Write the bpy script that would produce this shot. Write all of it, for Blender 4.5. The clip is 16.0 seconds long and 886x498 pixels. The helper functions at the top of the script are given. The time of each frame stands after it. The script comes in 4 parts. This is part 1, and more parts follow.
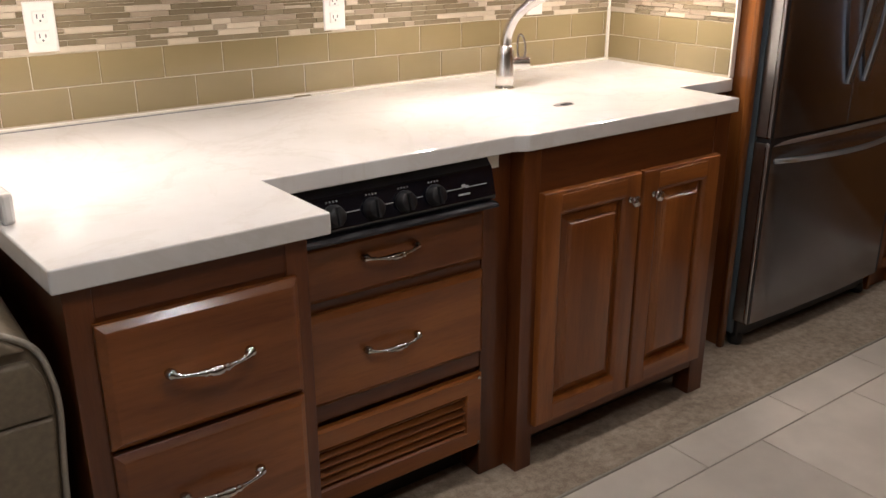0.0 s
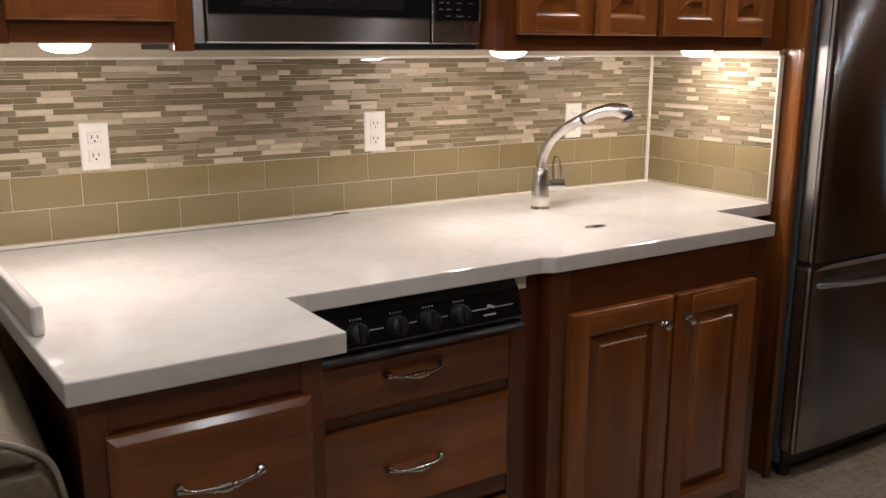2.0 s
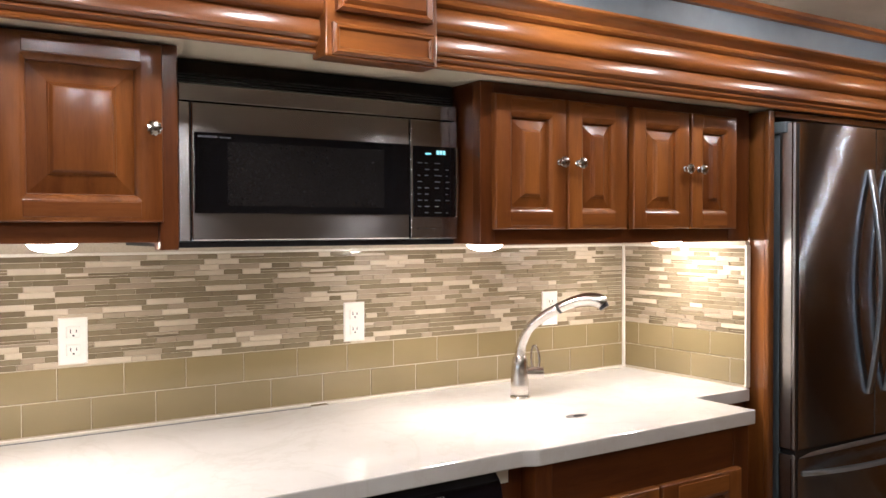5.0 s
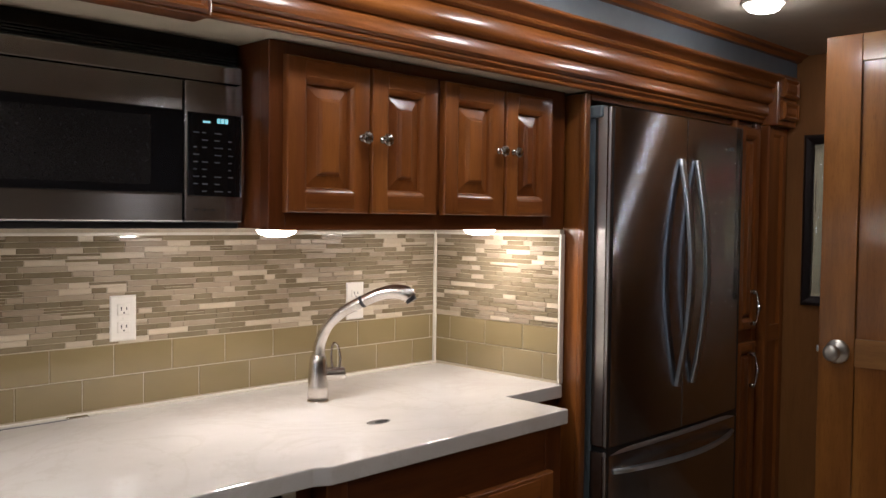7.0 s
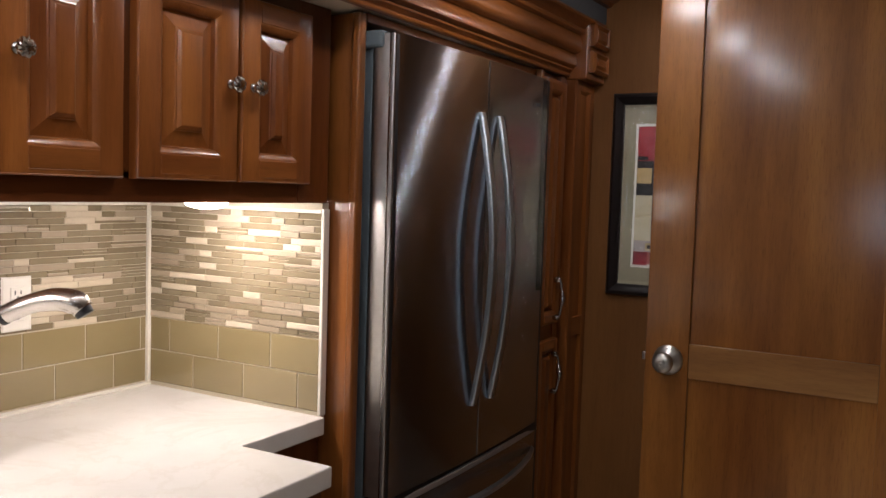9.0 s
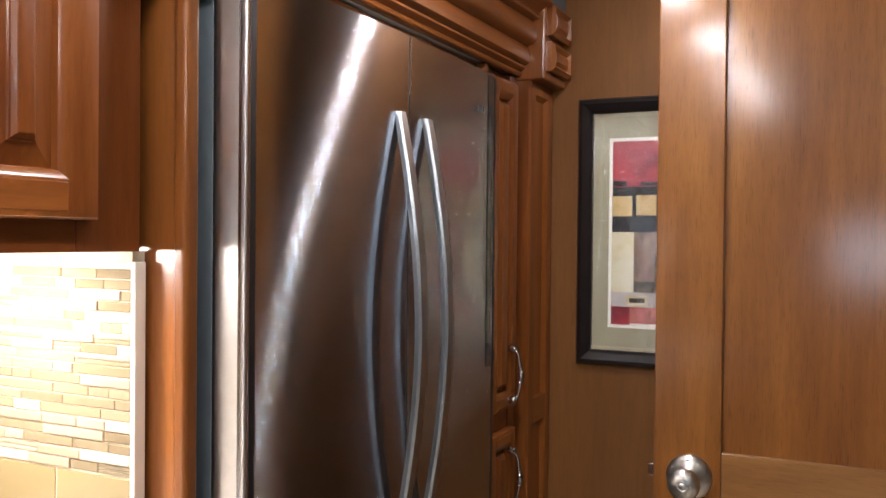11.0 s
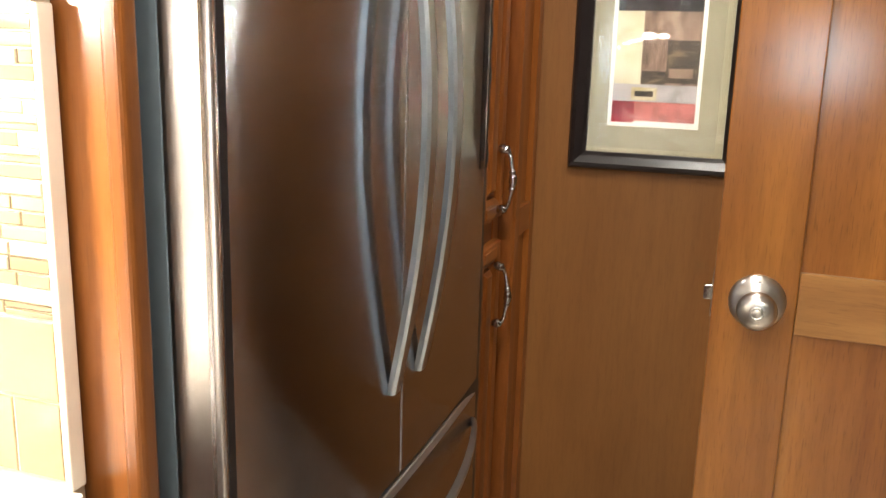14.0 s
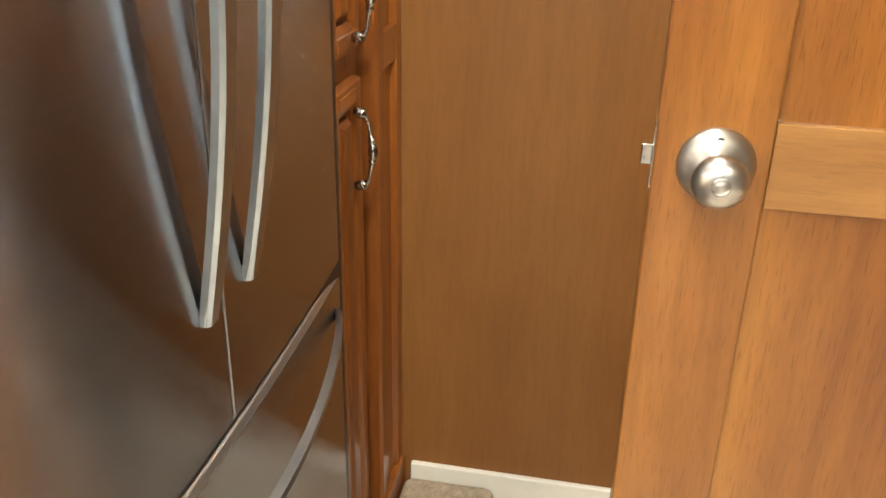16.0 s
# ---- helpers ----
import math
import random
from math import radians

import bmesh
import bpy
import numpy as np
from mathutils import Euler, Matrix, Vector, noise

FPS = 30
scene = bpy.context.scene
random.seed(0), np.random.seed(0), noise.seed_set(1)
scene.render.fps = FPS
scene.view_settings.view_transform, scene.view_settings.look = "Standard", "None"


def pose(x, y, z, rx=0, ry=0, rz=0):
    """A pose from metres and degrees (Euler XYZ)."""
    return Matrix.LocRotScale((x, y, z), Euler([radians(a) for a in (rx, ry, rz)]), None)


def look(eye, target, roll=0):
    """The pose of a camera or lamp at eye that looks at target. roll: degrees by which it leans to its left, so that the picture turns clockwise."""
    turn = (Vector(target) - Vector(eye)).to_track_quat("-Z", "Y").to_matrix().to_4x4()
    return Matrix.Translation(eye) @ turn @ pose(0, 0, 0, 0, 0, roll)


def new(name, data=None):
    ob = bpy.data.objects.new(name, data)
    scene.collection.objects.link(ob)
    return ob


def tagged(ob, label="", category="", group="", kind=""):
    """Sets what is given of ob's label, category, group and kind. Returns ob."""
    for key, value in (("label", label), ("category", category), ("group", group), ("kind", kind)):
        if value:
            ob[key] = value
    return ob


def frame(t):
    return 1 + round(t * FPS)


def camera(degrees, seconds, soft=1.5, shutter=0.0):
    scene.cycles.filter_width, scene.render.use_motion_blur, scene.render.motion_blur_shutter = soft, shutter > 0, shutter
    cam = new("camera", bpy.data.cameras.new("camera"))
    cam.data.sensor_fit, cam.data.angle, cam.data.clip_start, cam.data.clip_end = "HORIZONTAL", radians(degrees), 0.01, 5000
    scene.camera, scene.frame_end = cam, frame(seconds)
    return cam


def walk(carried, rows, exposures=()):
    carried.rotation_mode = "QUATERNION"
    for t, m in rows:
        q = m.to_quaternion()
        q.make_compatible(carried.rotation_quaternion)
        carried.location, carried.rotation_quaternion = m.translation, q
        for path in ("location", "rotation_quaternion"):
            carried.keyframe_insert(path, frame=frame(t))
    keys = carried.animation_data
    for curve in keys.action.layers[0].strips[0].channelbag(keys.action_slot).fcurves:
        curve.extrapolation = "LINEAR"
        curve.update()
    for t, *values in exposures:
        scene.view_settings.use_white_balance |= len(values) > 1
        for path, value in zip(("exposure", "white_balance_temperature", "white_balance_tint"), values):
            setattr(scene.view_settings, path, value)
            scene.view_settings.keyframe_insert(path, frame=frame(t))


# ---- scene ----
cam = camera(53.7, 16.0)
PATH = [
    (0, (-2.277, -2.154, 1.322), (-1.17, -0.639, 0.63), -0.1),
    (0.5, (-2.231, -2.177, 1.32), (-1.182, -0.602, 0.673), -0.8),
    (1, (-2.222, -2.194, 1.324), (-1.182, -0.59, 0.735), -1.1),
    (1.5, (-2.222, -2.201, 1.334), (-1.189, -0.568, 0.817), -0.6),
    (2, (-2.223, -2.202, 1.344), (-1.186, -0.551, 0.894), 0.1),
    (2.5, (-2.223, -2.211, 1.352), (-1.178, -0.547, 0.98), 0.5),
    (3, (-2.228, -2.214, 1.36), (-1.183, -0.535, 1.065), 0.5),
    (3.5, (-2.234, -2.214, 1.369), (-1.18, -0.527, 1.16), 0.3),
    (3.7, (-2.237, -2.212, 1.372), (-1.177, -0.525, 1.195), 0.2),
    (5.8, (-2.22, -2.203, 1.372), (-1.034, -0.592, 1.354), 0.1),
    (6, (-2.209, -2.199, 1.366), (-0.981, -0.62, 1.33), 0.1),
    (6.5, (-2.159, -2.17, 1.359), (-0.834, -0.674, 1.28), 0.4),
    (7, (-2.03, -2.042, 1.365), (-0.609, -0.637, 1.294), 0.7),
    (7.5, (-1.922, -1.914, 1.378), (-0.326, -0.709, 1.332), 0.2),
    (8, (-1.785, -1.831, 1.369), (-0.122, -0.723, 1.284), 0.9),
    (8.5, (-1.601, -1.716, 1.379), (0.098, -0.666, 1.288), 1.2),
    (9, (-1.449, -1.618, 1.37), (0.287, -0.634, 1.235), 1.8),
    (9.5, (-1.273, -1.492, 1.373), (0.522, -0.615, 1.275), 1.2),
    (10, (-1.12, -1.422, 1.358), (0.685, -0.564, 1.275), 1.0),
    (10.2, (-1.048, -1.411, 1.357), (0.746, -0.529, 1.325), 0.4),
    (12.3, (-0.645, -1.155, 1.354), (1.19, -0.366, 1.271), 0.6),
    (12.5, (-0.64, -1.137, 1.345), (1.2, -0.363, 1.222), 0.5),
    (13, (-0.613, -1.087, 1.339), (1.236, -0.363, 1.095), 1.3),
    (13.5, (-0.599, -1.076, 1.319), (1.251, -0.395, 0.98), 1.5),
    (14, (-0.578, -1.07, 1.297), (1.259, -0.423, 0.843), 1.6),
    (14.5, (-0.54, -1.059, 1.28), (1.273, -0.436, 0.711), 1.2),
    (15, (-0.418, -1.036, 1.26), (1.368, -0.469, 0.559), 0.6),
    (15.5, (-0.306, -1.024, 1.259), (1.475, -0.565, 0.473), 0.6),
    (16, (-0.225, -0.995, 1.249), (1.559, -0.653, 0.412), 1.1),
]
EXPOSURES = [(0, 0.40, 6350, 10), (1.0, 0.05, 6350, 10), (1.5, 0.02, 6350, 10), (2.5, -0.16, 6350, 10), (3.7, 0.02, 6300, 10), (5.8, 0.54, 6150, 9), (6.2, 0.38, 6150, 9), (7.0, -0.30, 6200, 9), (8.0, -0.22, 6200, 10),
             (9.0, -0.16, 6250, 10), (9.5, -0.08, 6250, 10), (10.2, 0.58, 6200, 10), (12.3, 1.24, 6600, 6), (14.0, 1.90, 6800, 3), (15.0, 2.06, 6900, 2), (15.5, 2.28, 6950, 0), (16.0, 2.53, 7000, -2)]
walk(cam, [(t, look(eye, target, roll)) for t, eye, target, roll in PATH], EXPOSURES)

# ---- world and lights ----
world = bpy.data.worlds.new("world")
scene.world = world
world.use_nodes = True
world.node_tree.nodes["Background"].inputs[0].default_value = (0.02, 0.018, 0.015, 1)
world.node_tree.nodes["Background"].inputs[1].default_value = 0.3

FLOOR, CEIL = 0.0, 1.98
CT = 0.888
PUCKS = [(-1.928, -0.40), (-0.884, -0.377), (-0.163, -0.343)]
SPOTS_AND_FILLS = [(-2.12, -0.90), (-1.50, -0.90), (-0.88, -0.90), (-0.27, -0.90), (0.345, -0.94),
         # this row is added: unseen lamps that brighten the base cabinet fronts
         (-2.25, -1.75), (-1.75, -1.65), (-1.45, -1.85)]
HALL_SPOT = (1.13, -1.14)


# ---- materials ----
def material(name):
    m = bpy.data.materials.new(name)
    m.use_nodes = True
    nt = m.node_tree
    return m, nt, nt.nodes["Principled BSDF"]


def node(nt, kind, **values):
    n = nt.nodes.new(kind)
    for key, value in values.items():
        n.inputs[key].default_value = value
    return n


def ramp(nt, source, stops):
    r = nt.nodes.new("ShaderNodeValToRGB")
    els = r.color_ramp.elements
    while len(els) < len(stops):
        els.new(0.5)
    for e, (at, c) in zip(els, stops):
        e.position, e.color = at, (*c, 1)
    nt.links.new(source, r.inputs[0])
    return r.outputs[0]


def coords(nt, scale=(1, 1, 1), shift=True):
    """Object coordinates, stretched, and moved by each object's own random number."""
    tc = nt.nodes.new("ShaderNodeTexCoord")
    mp = nt.nodes.new("ShaderNodeMapping")
    mp.inputs["Scale"].default_value = scale
    nt.links.new(tc.outputs["Object"], mp.inputs["Vector"])
    if shift:
        info = nt.nodes.new("ShaderNodeObjectInfo")
        mul = nt.nodes.new("ShaderNodeMath")
        mul.operation = "MULTIPLY"
        mul.inputs[1].default_value = 37.0
        nt.links.new(info.outputs["Random"], mul.inputs[0])
        nt.links.new(mul.outputs[0], mp.inputs["Location"])
    return mp.outputs[0]


def noise_at(nt, vector, scale, detail=4.0, rough=0.55):
    n = node(nt, "ShaderNodeTexNoise", Scale=scale, Detail=detail, Roughness=rough)
    nt.links.new(vector, n.inputs["Vector"])
    return n.outputs["Fac"]


def bump(nt, bsdf, height, strength, distance=0.002):
    b = node(nt, "ShaderNodeBump", Strength=strength, Distance=distance)
    nt.links.new(height, b.inputs["Height"])
    nt.links.new(b.outputs[0], bsdf.inputs["Normal"])


def mix(nt, a, b, fac, kind="MULTIPLY"):
    m = nt.nodes.new("ShaderNodeMix")
    m.data_type, m.blend_type = "RGBA", kind
    m.inputs[0].default_value = fac
    nt.links.new(a, m.inputs[6])
    nt.links.new(b, m.inputs[7])
    return m.outputs[2]


def wood(name, dark, light, axis="z", rough=0.36, coat=0.62, coat_rough=0.17, mottle=1.0, dashes=0.2, arches=0.3):
    """Stained, lacquered wood: long figure and fine pores along the grain's axis."""
    m, nt, p = material(name)
    long = {"x": (0.10, 1, 1), "y": (1, 0.10, 1), "z": (1, 1, 0.10)}[axis]
    v = coords(nt, long)
    figure = noise_at(nt, v, 11, 4, 0.55)
    fine = noise_at(nt, v, 120, 3, 0.7)
    blotch = noise_at(nt, coords(nt, tuple(0.3 + 0.7 * s for s in long)), 5, 3, 0.5)
    base = ramp(nt, figure, [(0.30, dark), (0.52, tuple((a + b) / 2 for a, b in zip(dark, light))), (0.72, light)])
    pores = ramp(nt, fine, [(0.32, (0.62, 0.56, 0.50)), (0.55, (1, 1, 1))])
    cloud = ramp(nt, blotch, [(0.3, (0.70, 0.65, 0.60)), (0.65, (1.0, 1.0, 1.0))])
    colour = mix(nt, mix(nt, base, pores, 0.35 * mottle), cloud, 0.8 * mottle)
    if arches:
        wave = node(nt, "ShaderNodeTexWave", Scale=4.5, Distortion=9.0, Detail=2.0)
        wave.inputs["Detail Scale"].default_value = 0.7
        nt.links.new(coords(nt, tuple(0.16 if k < 1 else 1.0 for k in long)), wave.inputs["Vector"])
        colour = mix(nt, colour, ramp(nt, wave.outputs["Fac"], [(0.0, (0.74, 0.66, 0.58)), (0.45, (1, 1, 1)), (1.0, (1.0, 1.0, 1.0))]), arches)
    dash = noise_at(nt, coords(nt, tuple(0.6 * k if k < 1 else 1.0 for k in long)), 620, 2, 0.5)
    colour = mix(nt, colour, ramp(nt, dash, [(0.30, (0.42, 0.34, 0.28)), (0.42, (1, 1, 1))]), dashes)
    nt.links.new(colour, p.inputs["Base Color"])
    p.inputs["Roughness"].default_value = rough
    p.inputs["Coat Weight"].default_value = coat
    p.inputs["Specular IOR Level"].default_value = 0.22
    p.inputs["Coat Roughness"].default_value = coat_rough
    bump(nt, p, fine, 0.06, 0.001)
    return m


W_D, W_L = (0.155, 0.043, 0.0092), (0.36, 0.124, 0.0265)
WOOD_V = wood("cherry_vertical", W_D, W_L, "z")
WOOD_H = wood("cherry_horizontal", W_D, W_L, "x")
F_D, F_L = (0.082, 0.0205, 0.0052), (0.190, 0.058, 0.0140)
FRAME_V = wood("dark_cherry_vertical", F_D, F_L, "z")
FRAME_H = wood("dark_cherry_horizontal", F_D, F_L, "x")
GOLDWOOD = wood("gable_wood", (0.120, 0.036, 0.0075), (0.27, 0.096, 0.021), "z")
WOOD_Y = wood("cherry_depth", W_D, W_L, "y")
DOOR_V = wood("door_wood_vertical", (0.185, 0.063, 0.012), (0.385, 0.163, 0.031), "z", 0.36, 0.72, 0.135, 1.0, 0.42, 0.55)
DOOR_H = wood("door_wood_rail", (0.27, 0.123, 0.036), (0.45, 0.243, 0.086), "y", 0.36, 0.6, 0.14, 1.0, 0.25, 0.6)
LAMINATE = wood("wall_laminate", (0.225, 0.093, 0.027), (0.262, 0.114, 0.034), "z", 0.45, 0.06, 0.3, 0.6, 0.15, 0.0)


def plain(name, colour, rough=0.5, metal=0.0, vary=0.06, scale=30, relief=0.0, coat=0.0):
    m, nt, p = material(name)
    f = noise_at(nt, coords(nt), scale, 4)
    lo, hi = (tuple(c * k for c in colour) for k in (1 - vary, 1 + vary))
    nt.links.new(ramp(nt, f, [(0.35, lo), (0.65, hi)]), p.inputs["Base Color"])
    p.inputs["Roughness"].default_value, p.inputs["Metallic"].default_value = rough, metal
    p.inputs["Coat Weight"].default_value = coat
    if relief:
        bump(nt, p, f, relief)
    return m


def steel(name, colour, rough, tail=0.0, drawn=1.0):
    """Stainless steel brushed level: sharp across, drawn out up and down; tail is how far the deeper scratches tilt."""
    m, nt, p = material(name)
    lines = noise_at(nt, coords(nt, (0.012, 1, 1), False), 420, 3, 0.7)
    smear = noise_at(nt, coords(nt, (1, 1, 1), False), 3.0, 3)
    tone = ramp(nt, lines, [(0.3, tuple(c * 0.9 for c in colour)), (0.7, colour)])
    up = nt.nodes.new("ShaderNodeCombineXYZ")
    up.inputs["Z"].default_value = 1.0
    lobes = [(p, rough)]
    if tail:
        # deep scratches: each tilts the surface up or down by a chance amount
        geo = nt.nodes.new("ShaderNodeNewGeometry")
        tilt = geo.outputs["Normal"]
        for pitch in (41000.0, 67000.0):
            cell = nt.nodes.new("ShaderNodeVectorMath")
            cell.operation = "MULTIPLY"
            cell.inputs[1].default_value = (120.0, 120.0, pitch)
            snap = nt.nodes.new("ShaderNodeVectorMath")
            snap.operation = "FLOOR"
            white = nt.nodes.new("ShaderNodeTexWhiteNoise")
            lean = nt.nodes.new("ShaderNodeMapRange")
            lean.inputs["To Min"].default_value, lean.inputs["To Max"].default_value = -tail / 2, tail / 2
            rise = nt.nodes.new("ShaderNodeCombineXYZ")
            add = nt.nodes.new("ShaderNodeVectorMath")
            nt.links.new(geo.outputs["Position"], cell.inputs[0])
            nt.links.new(cell.outputs[0], snap.inputs[0])
            nt.links.new(snap.outputs[0], white.inputs["Vector"])
            nt.links.new(white.outputs["Value"], lean.inputs["Value"])
            nt.links.new(lean.outputs[0], rise.inputs["Z"])
            nt.links.new(tilt, add.inputs[0])
            nt.links.new(rise.outputs[0], add.inputs[1])
            tilt = add.outputs[0]
        unit = nt.nodes.new("ShaderNodeVectorMath")
        unit.operation = "NORMALIZE"
        nt.links.new(tilt, unit.inputs[0])
        scratched = nt.nodes.new("ShaderNodeBsdfPrincipled")
        nt.links.new(unit.outputs[0], scratched.inputs["Normal"])
        lobes.append((scratched, rough * 1.35))
    for lobe, r in lobes:
        worn = nt.nodes.new("ShaderNodeMapRange")
        worn.inputs["To Min"].default_value, worn.inputs["To Max"].default_value = r * 0.94, r * 1.06
        nt.links.new(smear, worn.inputs["Value"])
        nt.links.new(worn.outputs[0], lobe.inputs["Roughness"])
        nt.links.new(tone, lobe.inputs["Base Color"])
        lobe.inputs["Metallic"].default_value = 1.0
        lobe.inputs["Anisotropic"].default_value = drawn
        nt.links.new(up.outputs[0], lobe.inputs["Tangent"])
    if tail:
        both = nt.nodes.new("ShaderNodeMixShader")
        both.inputs[0].default_value = 0.62
        for i, (lobe, r) in enumerate(lobes):
            nt.links.new(lobe.outputs[0], both.inputs[1 + i])
        nt.links.new(both.outputs[0], nt.nodes["Material Output"].inputs["Surface"])
    return m


STEEL = steel("brushed_steel", (0.435, 0.438, 0.465), 0.14, 0.95)
STEEL_MW = steel("microwave_steel", (0.46, 0.445, 0.44), 0.25, 0.0, 0.97)
# blue cast of reflected daylight is put into the handles' base colour
COOL_LIT_STEEL = plain("handle_steel_cool_lit", (0.45, 0.51, 0.56), 0.30, 1.0, 0.04, 60)
CHROME = plain("polished_chrome", (0.78, 0.76, 0.73), 0.12, 1.0, 0.03, 40)
NICKEL = plain("satin_nickel", (0.62, 0.58, 0.53), 0.24, 1.0, 0.04, 60)
POLISHED = plain("polished_steel_side", (0.55, 0.53, 0.50), 0.30, 1.0, 0.04, 60)
EDGESTEEL = plain("door_edge_steel", (0.55, 0.54, 0.53), 0.42, 1.0, 0.04, 60)
PULLMETAL = plain("antique_chrome", (0.50, 0.48, 0.45), 0.16, 1.0, 0.25, 140, 0.12)
SATIN = plain("satin_steel_knob", (0.52, 0.51, 0.48), 0.30, 1.0, 0.05, 60)
SATINEDGE = plain("satin_edge_steel", (0.60, 0.60, 0.60), 0.45, 1.0, 0.04, 60)
DULLGREY = plain("dull_grey_metal", (0.20, 0.19, 0.18), 0.4, 0.7, 0.06, 60)
SLATE = plain("slate_plastic", (0.10, 0.125, 0.14), 0.5, 0, 0.05)
BLACK = plain("black_enamel", (0.005, 0.005, 0.008), 0.09, 0, 0.1, 20, 0, 0.3)
BLACKGLASS = plain("black_glass", (0.006, 0.006, 0.007), 0.06, 0, 0.1, 8)
WINDOW = plain("microwave_window", (0.014, 0.013, 0.013), 0.12, 0, 0.1, 200)
# near-black colour stands in for the shade inside recesses and gaps
GAP_SHADE = plain("gap_shade", (0.012, 0.009, 0.007), 0.8)
MATBLACK = plain("matt_black_plastic", (0.012, 0.012, 0.013), 0.4, 0, 0.1, 60)
WHITEPL = plain("white_plastic", (0.80, 0.77, 0.70), 0.3, 0, 0.02)
TRIMW = plain("white_edge_trim", (0.74, 0.70, 0.60), 0.35, 0, 0.03)
GROUT = plain("cream_grout", (0.52, 0.45, 0.33), 0.85, 0, 0.08, 300, 0.2)
CEILING = plain("ceiling_vinyl", (0.44, 0.39, 0.31), 0.6, 0, 0.04, 12, 0.05)
SOFFIT = plain("cream_soffit", (0.66, 0.60, 0.47), 0.6, 0, 0.04, 12)
GREYBAND = plain("grey_seal_band", (0.085, 0.10, 0.115), 0.6, 0, 0.06, 20)
# tone of the unseen walls, kept low to dim reflections in the steel
UNSEEN_WALL = plain("unseen_wall_tone", (0.15, 0.10, 0.066), 0.6, 0, 0.08, 8, 0.05)
FLOORTILE = plain("floor_tile", (0.60, 0.54, 0.46), 0.38, 0, 0.07, 6, 0.03)
FLOORGROUT = plain("floor_grout", (0.33, 0.30, 0.26), 0.8, 0, 0.1, 200)
KEYMARK = plain("dim_key_mark", (0.055, 0.055, 0.06), 0.5)
PRINTMARK = plain("printed_mark", (0.36, 0.36, 0.35), 0.5)
FRAMEBLK = plain("black_frame_lacquer", (0.014, 0.011, 0.011), 0.28, 0, 0.15, 25)
MATBOARD = plain("olive_mat_board", (0.30, 0.27, 0.18), 0.8, 0, 0.04, 120)
PAPER = plain("white_paper", (0.82, 0.79, 0.72), 0.8, 0, 0.02)
def paint(name, colours, scale, stretch=(1, 1, 1)):
    """Scumbled paint in a few tones."""
    m, nt, p = material(name)
    n = node(nt, "ShaderNodeTexNoise", Scale=scale, Detail=6.0, Roughness=0.62, Distortion=0.8)
    nt.links.new(coords(nt, stretch), n.inputs["Vector"])
    k = len(colours) - 1
    nt.links.new(ramp(nt, n.outputs["Fac"], [(0.30 + 0.42 * i / k, c) for i, c in enumerate(colours)]), p.inputs["Base Color"])
    p.inputs["Roughness"].default_value = 0.5
    return m


ART_RED = paint("art_red", [(0.10, 0.008, 0.016), (0.26, 0.012, 0.022), (0.36, 0.020, 0.028), (0.24, 0.03, 0.035)], 9, (1, 1, 2))
ART_BLACK = plain("art_black", (0.02, 0.017, 0.017), 0.5, 0, 0.6, 30)
ART_TAN = paint("art_tan", [(0.22, 0.12, 0.045), (0.52, 0.36, 0.15), (0.58, 0.42, 0.20), (0.40, 0.24, 0.08)], 30)
ART_BEIGE = paint("art_beige", [(0.38, 0.28, 0.12), (0.60, 0.53, 0.36), (0.66, 0.60, 0.44)], 16)
ART_PINK = plain("art_dusty_pink", (0.42, 0.13, 0.11), 0.5, 0, 0.3, 30)
ART_BROWN = paint("art_brown", [(0.02, 0.015, 0.012), (0.07, 0.048, 0.03), (0.22, 0.15, 0.08)], 14, (1, 1, 2.5))
ART_GREY = paint("art_grey", [(0.22, 0.18, 0.17), (0.42, 0.38, 0.37), (0.50, 0.45, 0.44)], 14)
ART_OCHRE = paint("art_mauve_brown", [(0.09, 0.05, 0.03), (0.25, 0.16, 0.11), (0.36, 0.25, 0.16)], 11, (2, 2, 1))


def pile(name, dark, light):
    """Short cut pile: clumped tufts over broad trodden patches."""
    m, nt, p = material(name)
    v = coords(nt)
    tuft, clump, patch = noise_at(nt, v, 260, 3, 0.7), noise_at(nt, v, 48, 4, 0.65), noise_at(nt, v, 5, 4, 0.6)
    base = ramp(nt, clump, [(0.34, dark), (0.66, light)])
    base = mix(nt, base, ramp(nt, tuft, [(0.36, (0.55, 0.52, 0.48)), (0.6, (1, 1, 1))]), 0.6)
    nt.links.new(mix(nt, base, ramp(nt, patch, [(0.35, (0.72, 0.70, 0.67)), (0.62, (1, 1, 1))]), 0.7), p.inputs["Base Color"])
    p.inputs["Roughness"].default_value = 0.95
    bump(nt, p, clump, 0.7, 0.004)
    return m


CARPET = pile("tan_carpet", (0.32, 0.255, 0.19), (0.50, 0.415, 0.315))


def glow(name, colour, strength):
    m, nt, p = material(name)
    p.inputs["Base Color"].default_value = (0.8, 0.8, 0.8, 1)
    p.inputs["Emission Color"].default_value = (*colour, 1)
    p.inputs["Emission Strength"].default_value = strength
    return m


PUCK_LENS = glow("puck_lens", (1.0, 0.87, 0.80), 188.0)
SPOT_LENS = glow("ceiling_lens", (1.0, 0.93, 0.91), 84.0)
HALL_LENS = glow("hall_ceiling_lens", (1.0, 0.93, 0.91), 225.0)
SKYPANE = glow("window_daylight", (0.62, 0.80, 1.0), 5.5)
DISPLAY = glow("teal_display", (0.05, 0.55, 0.65), 0.9)


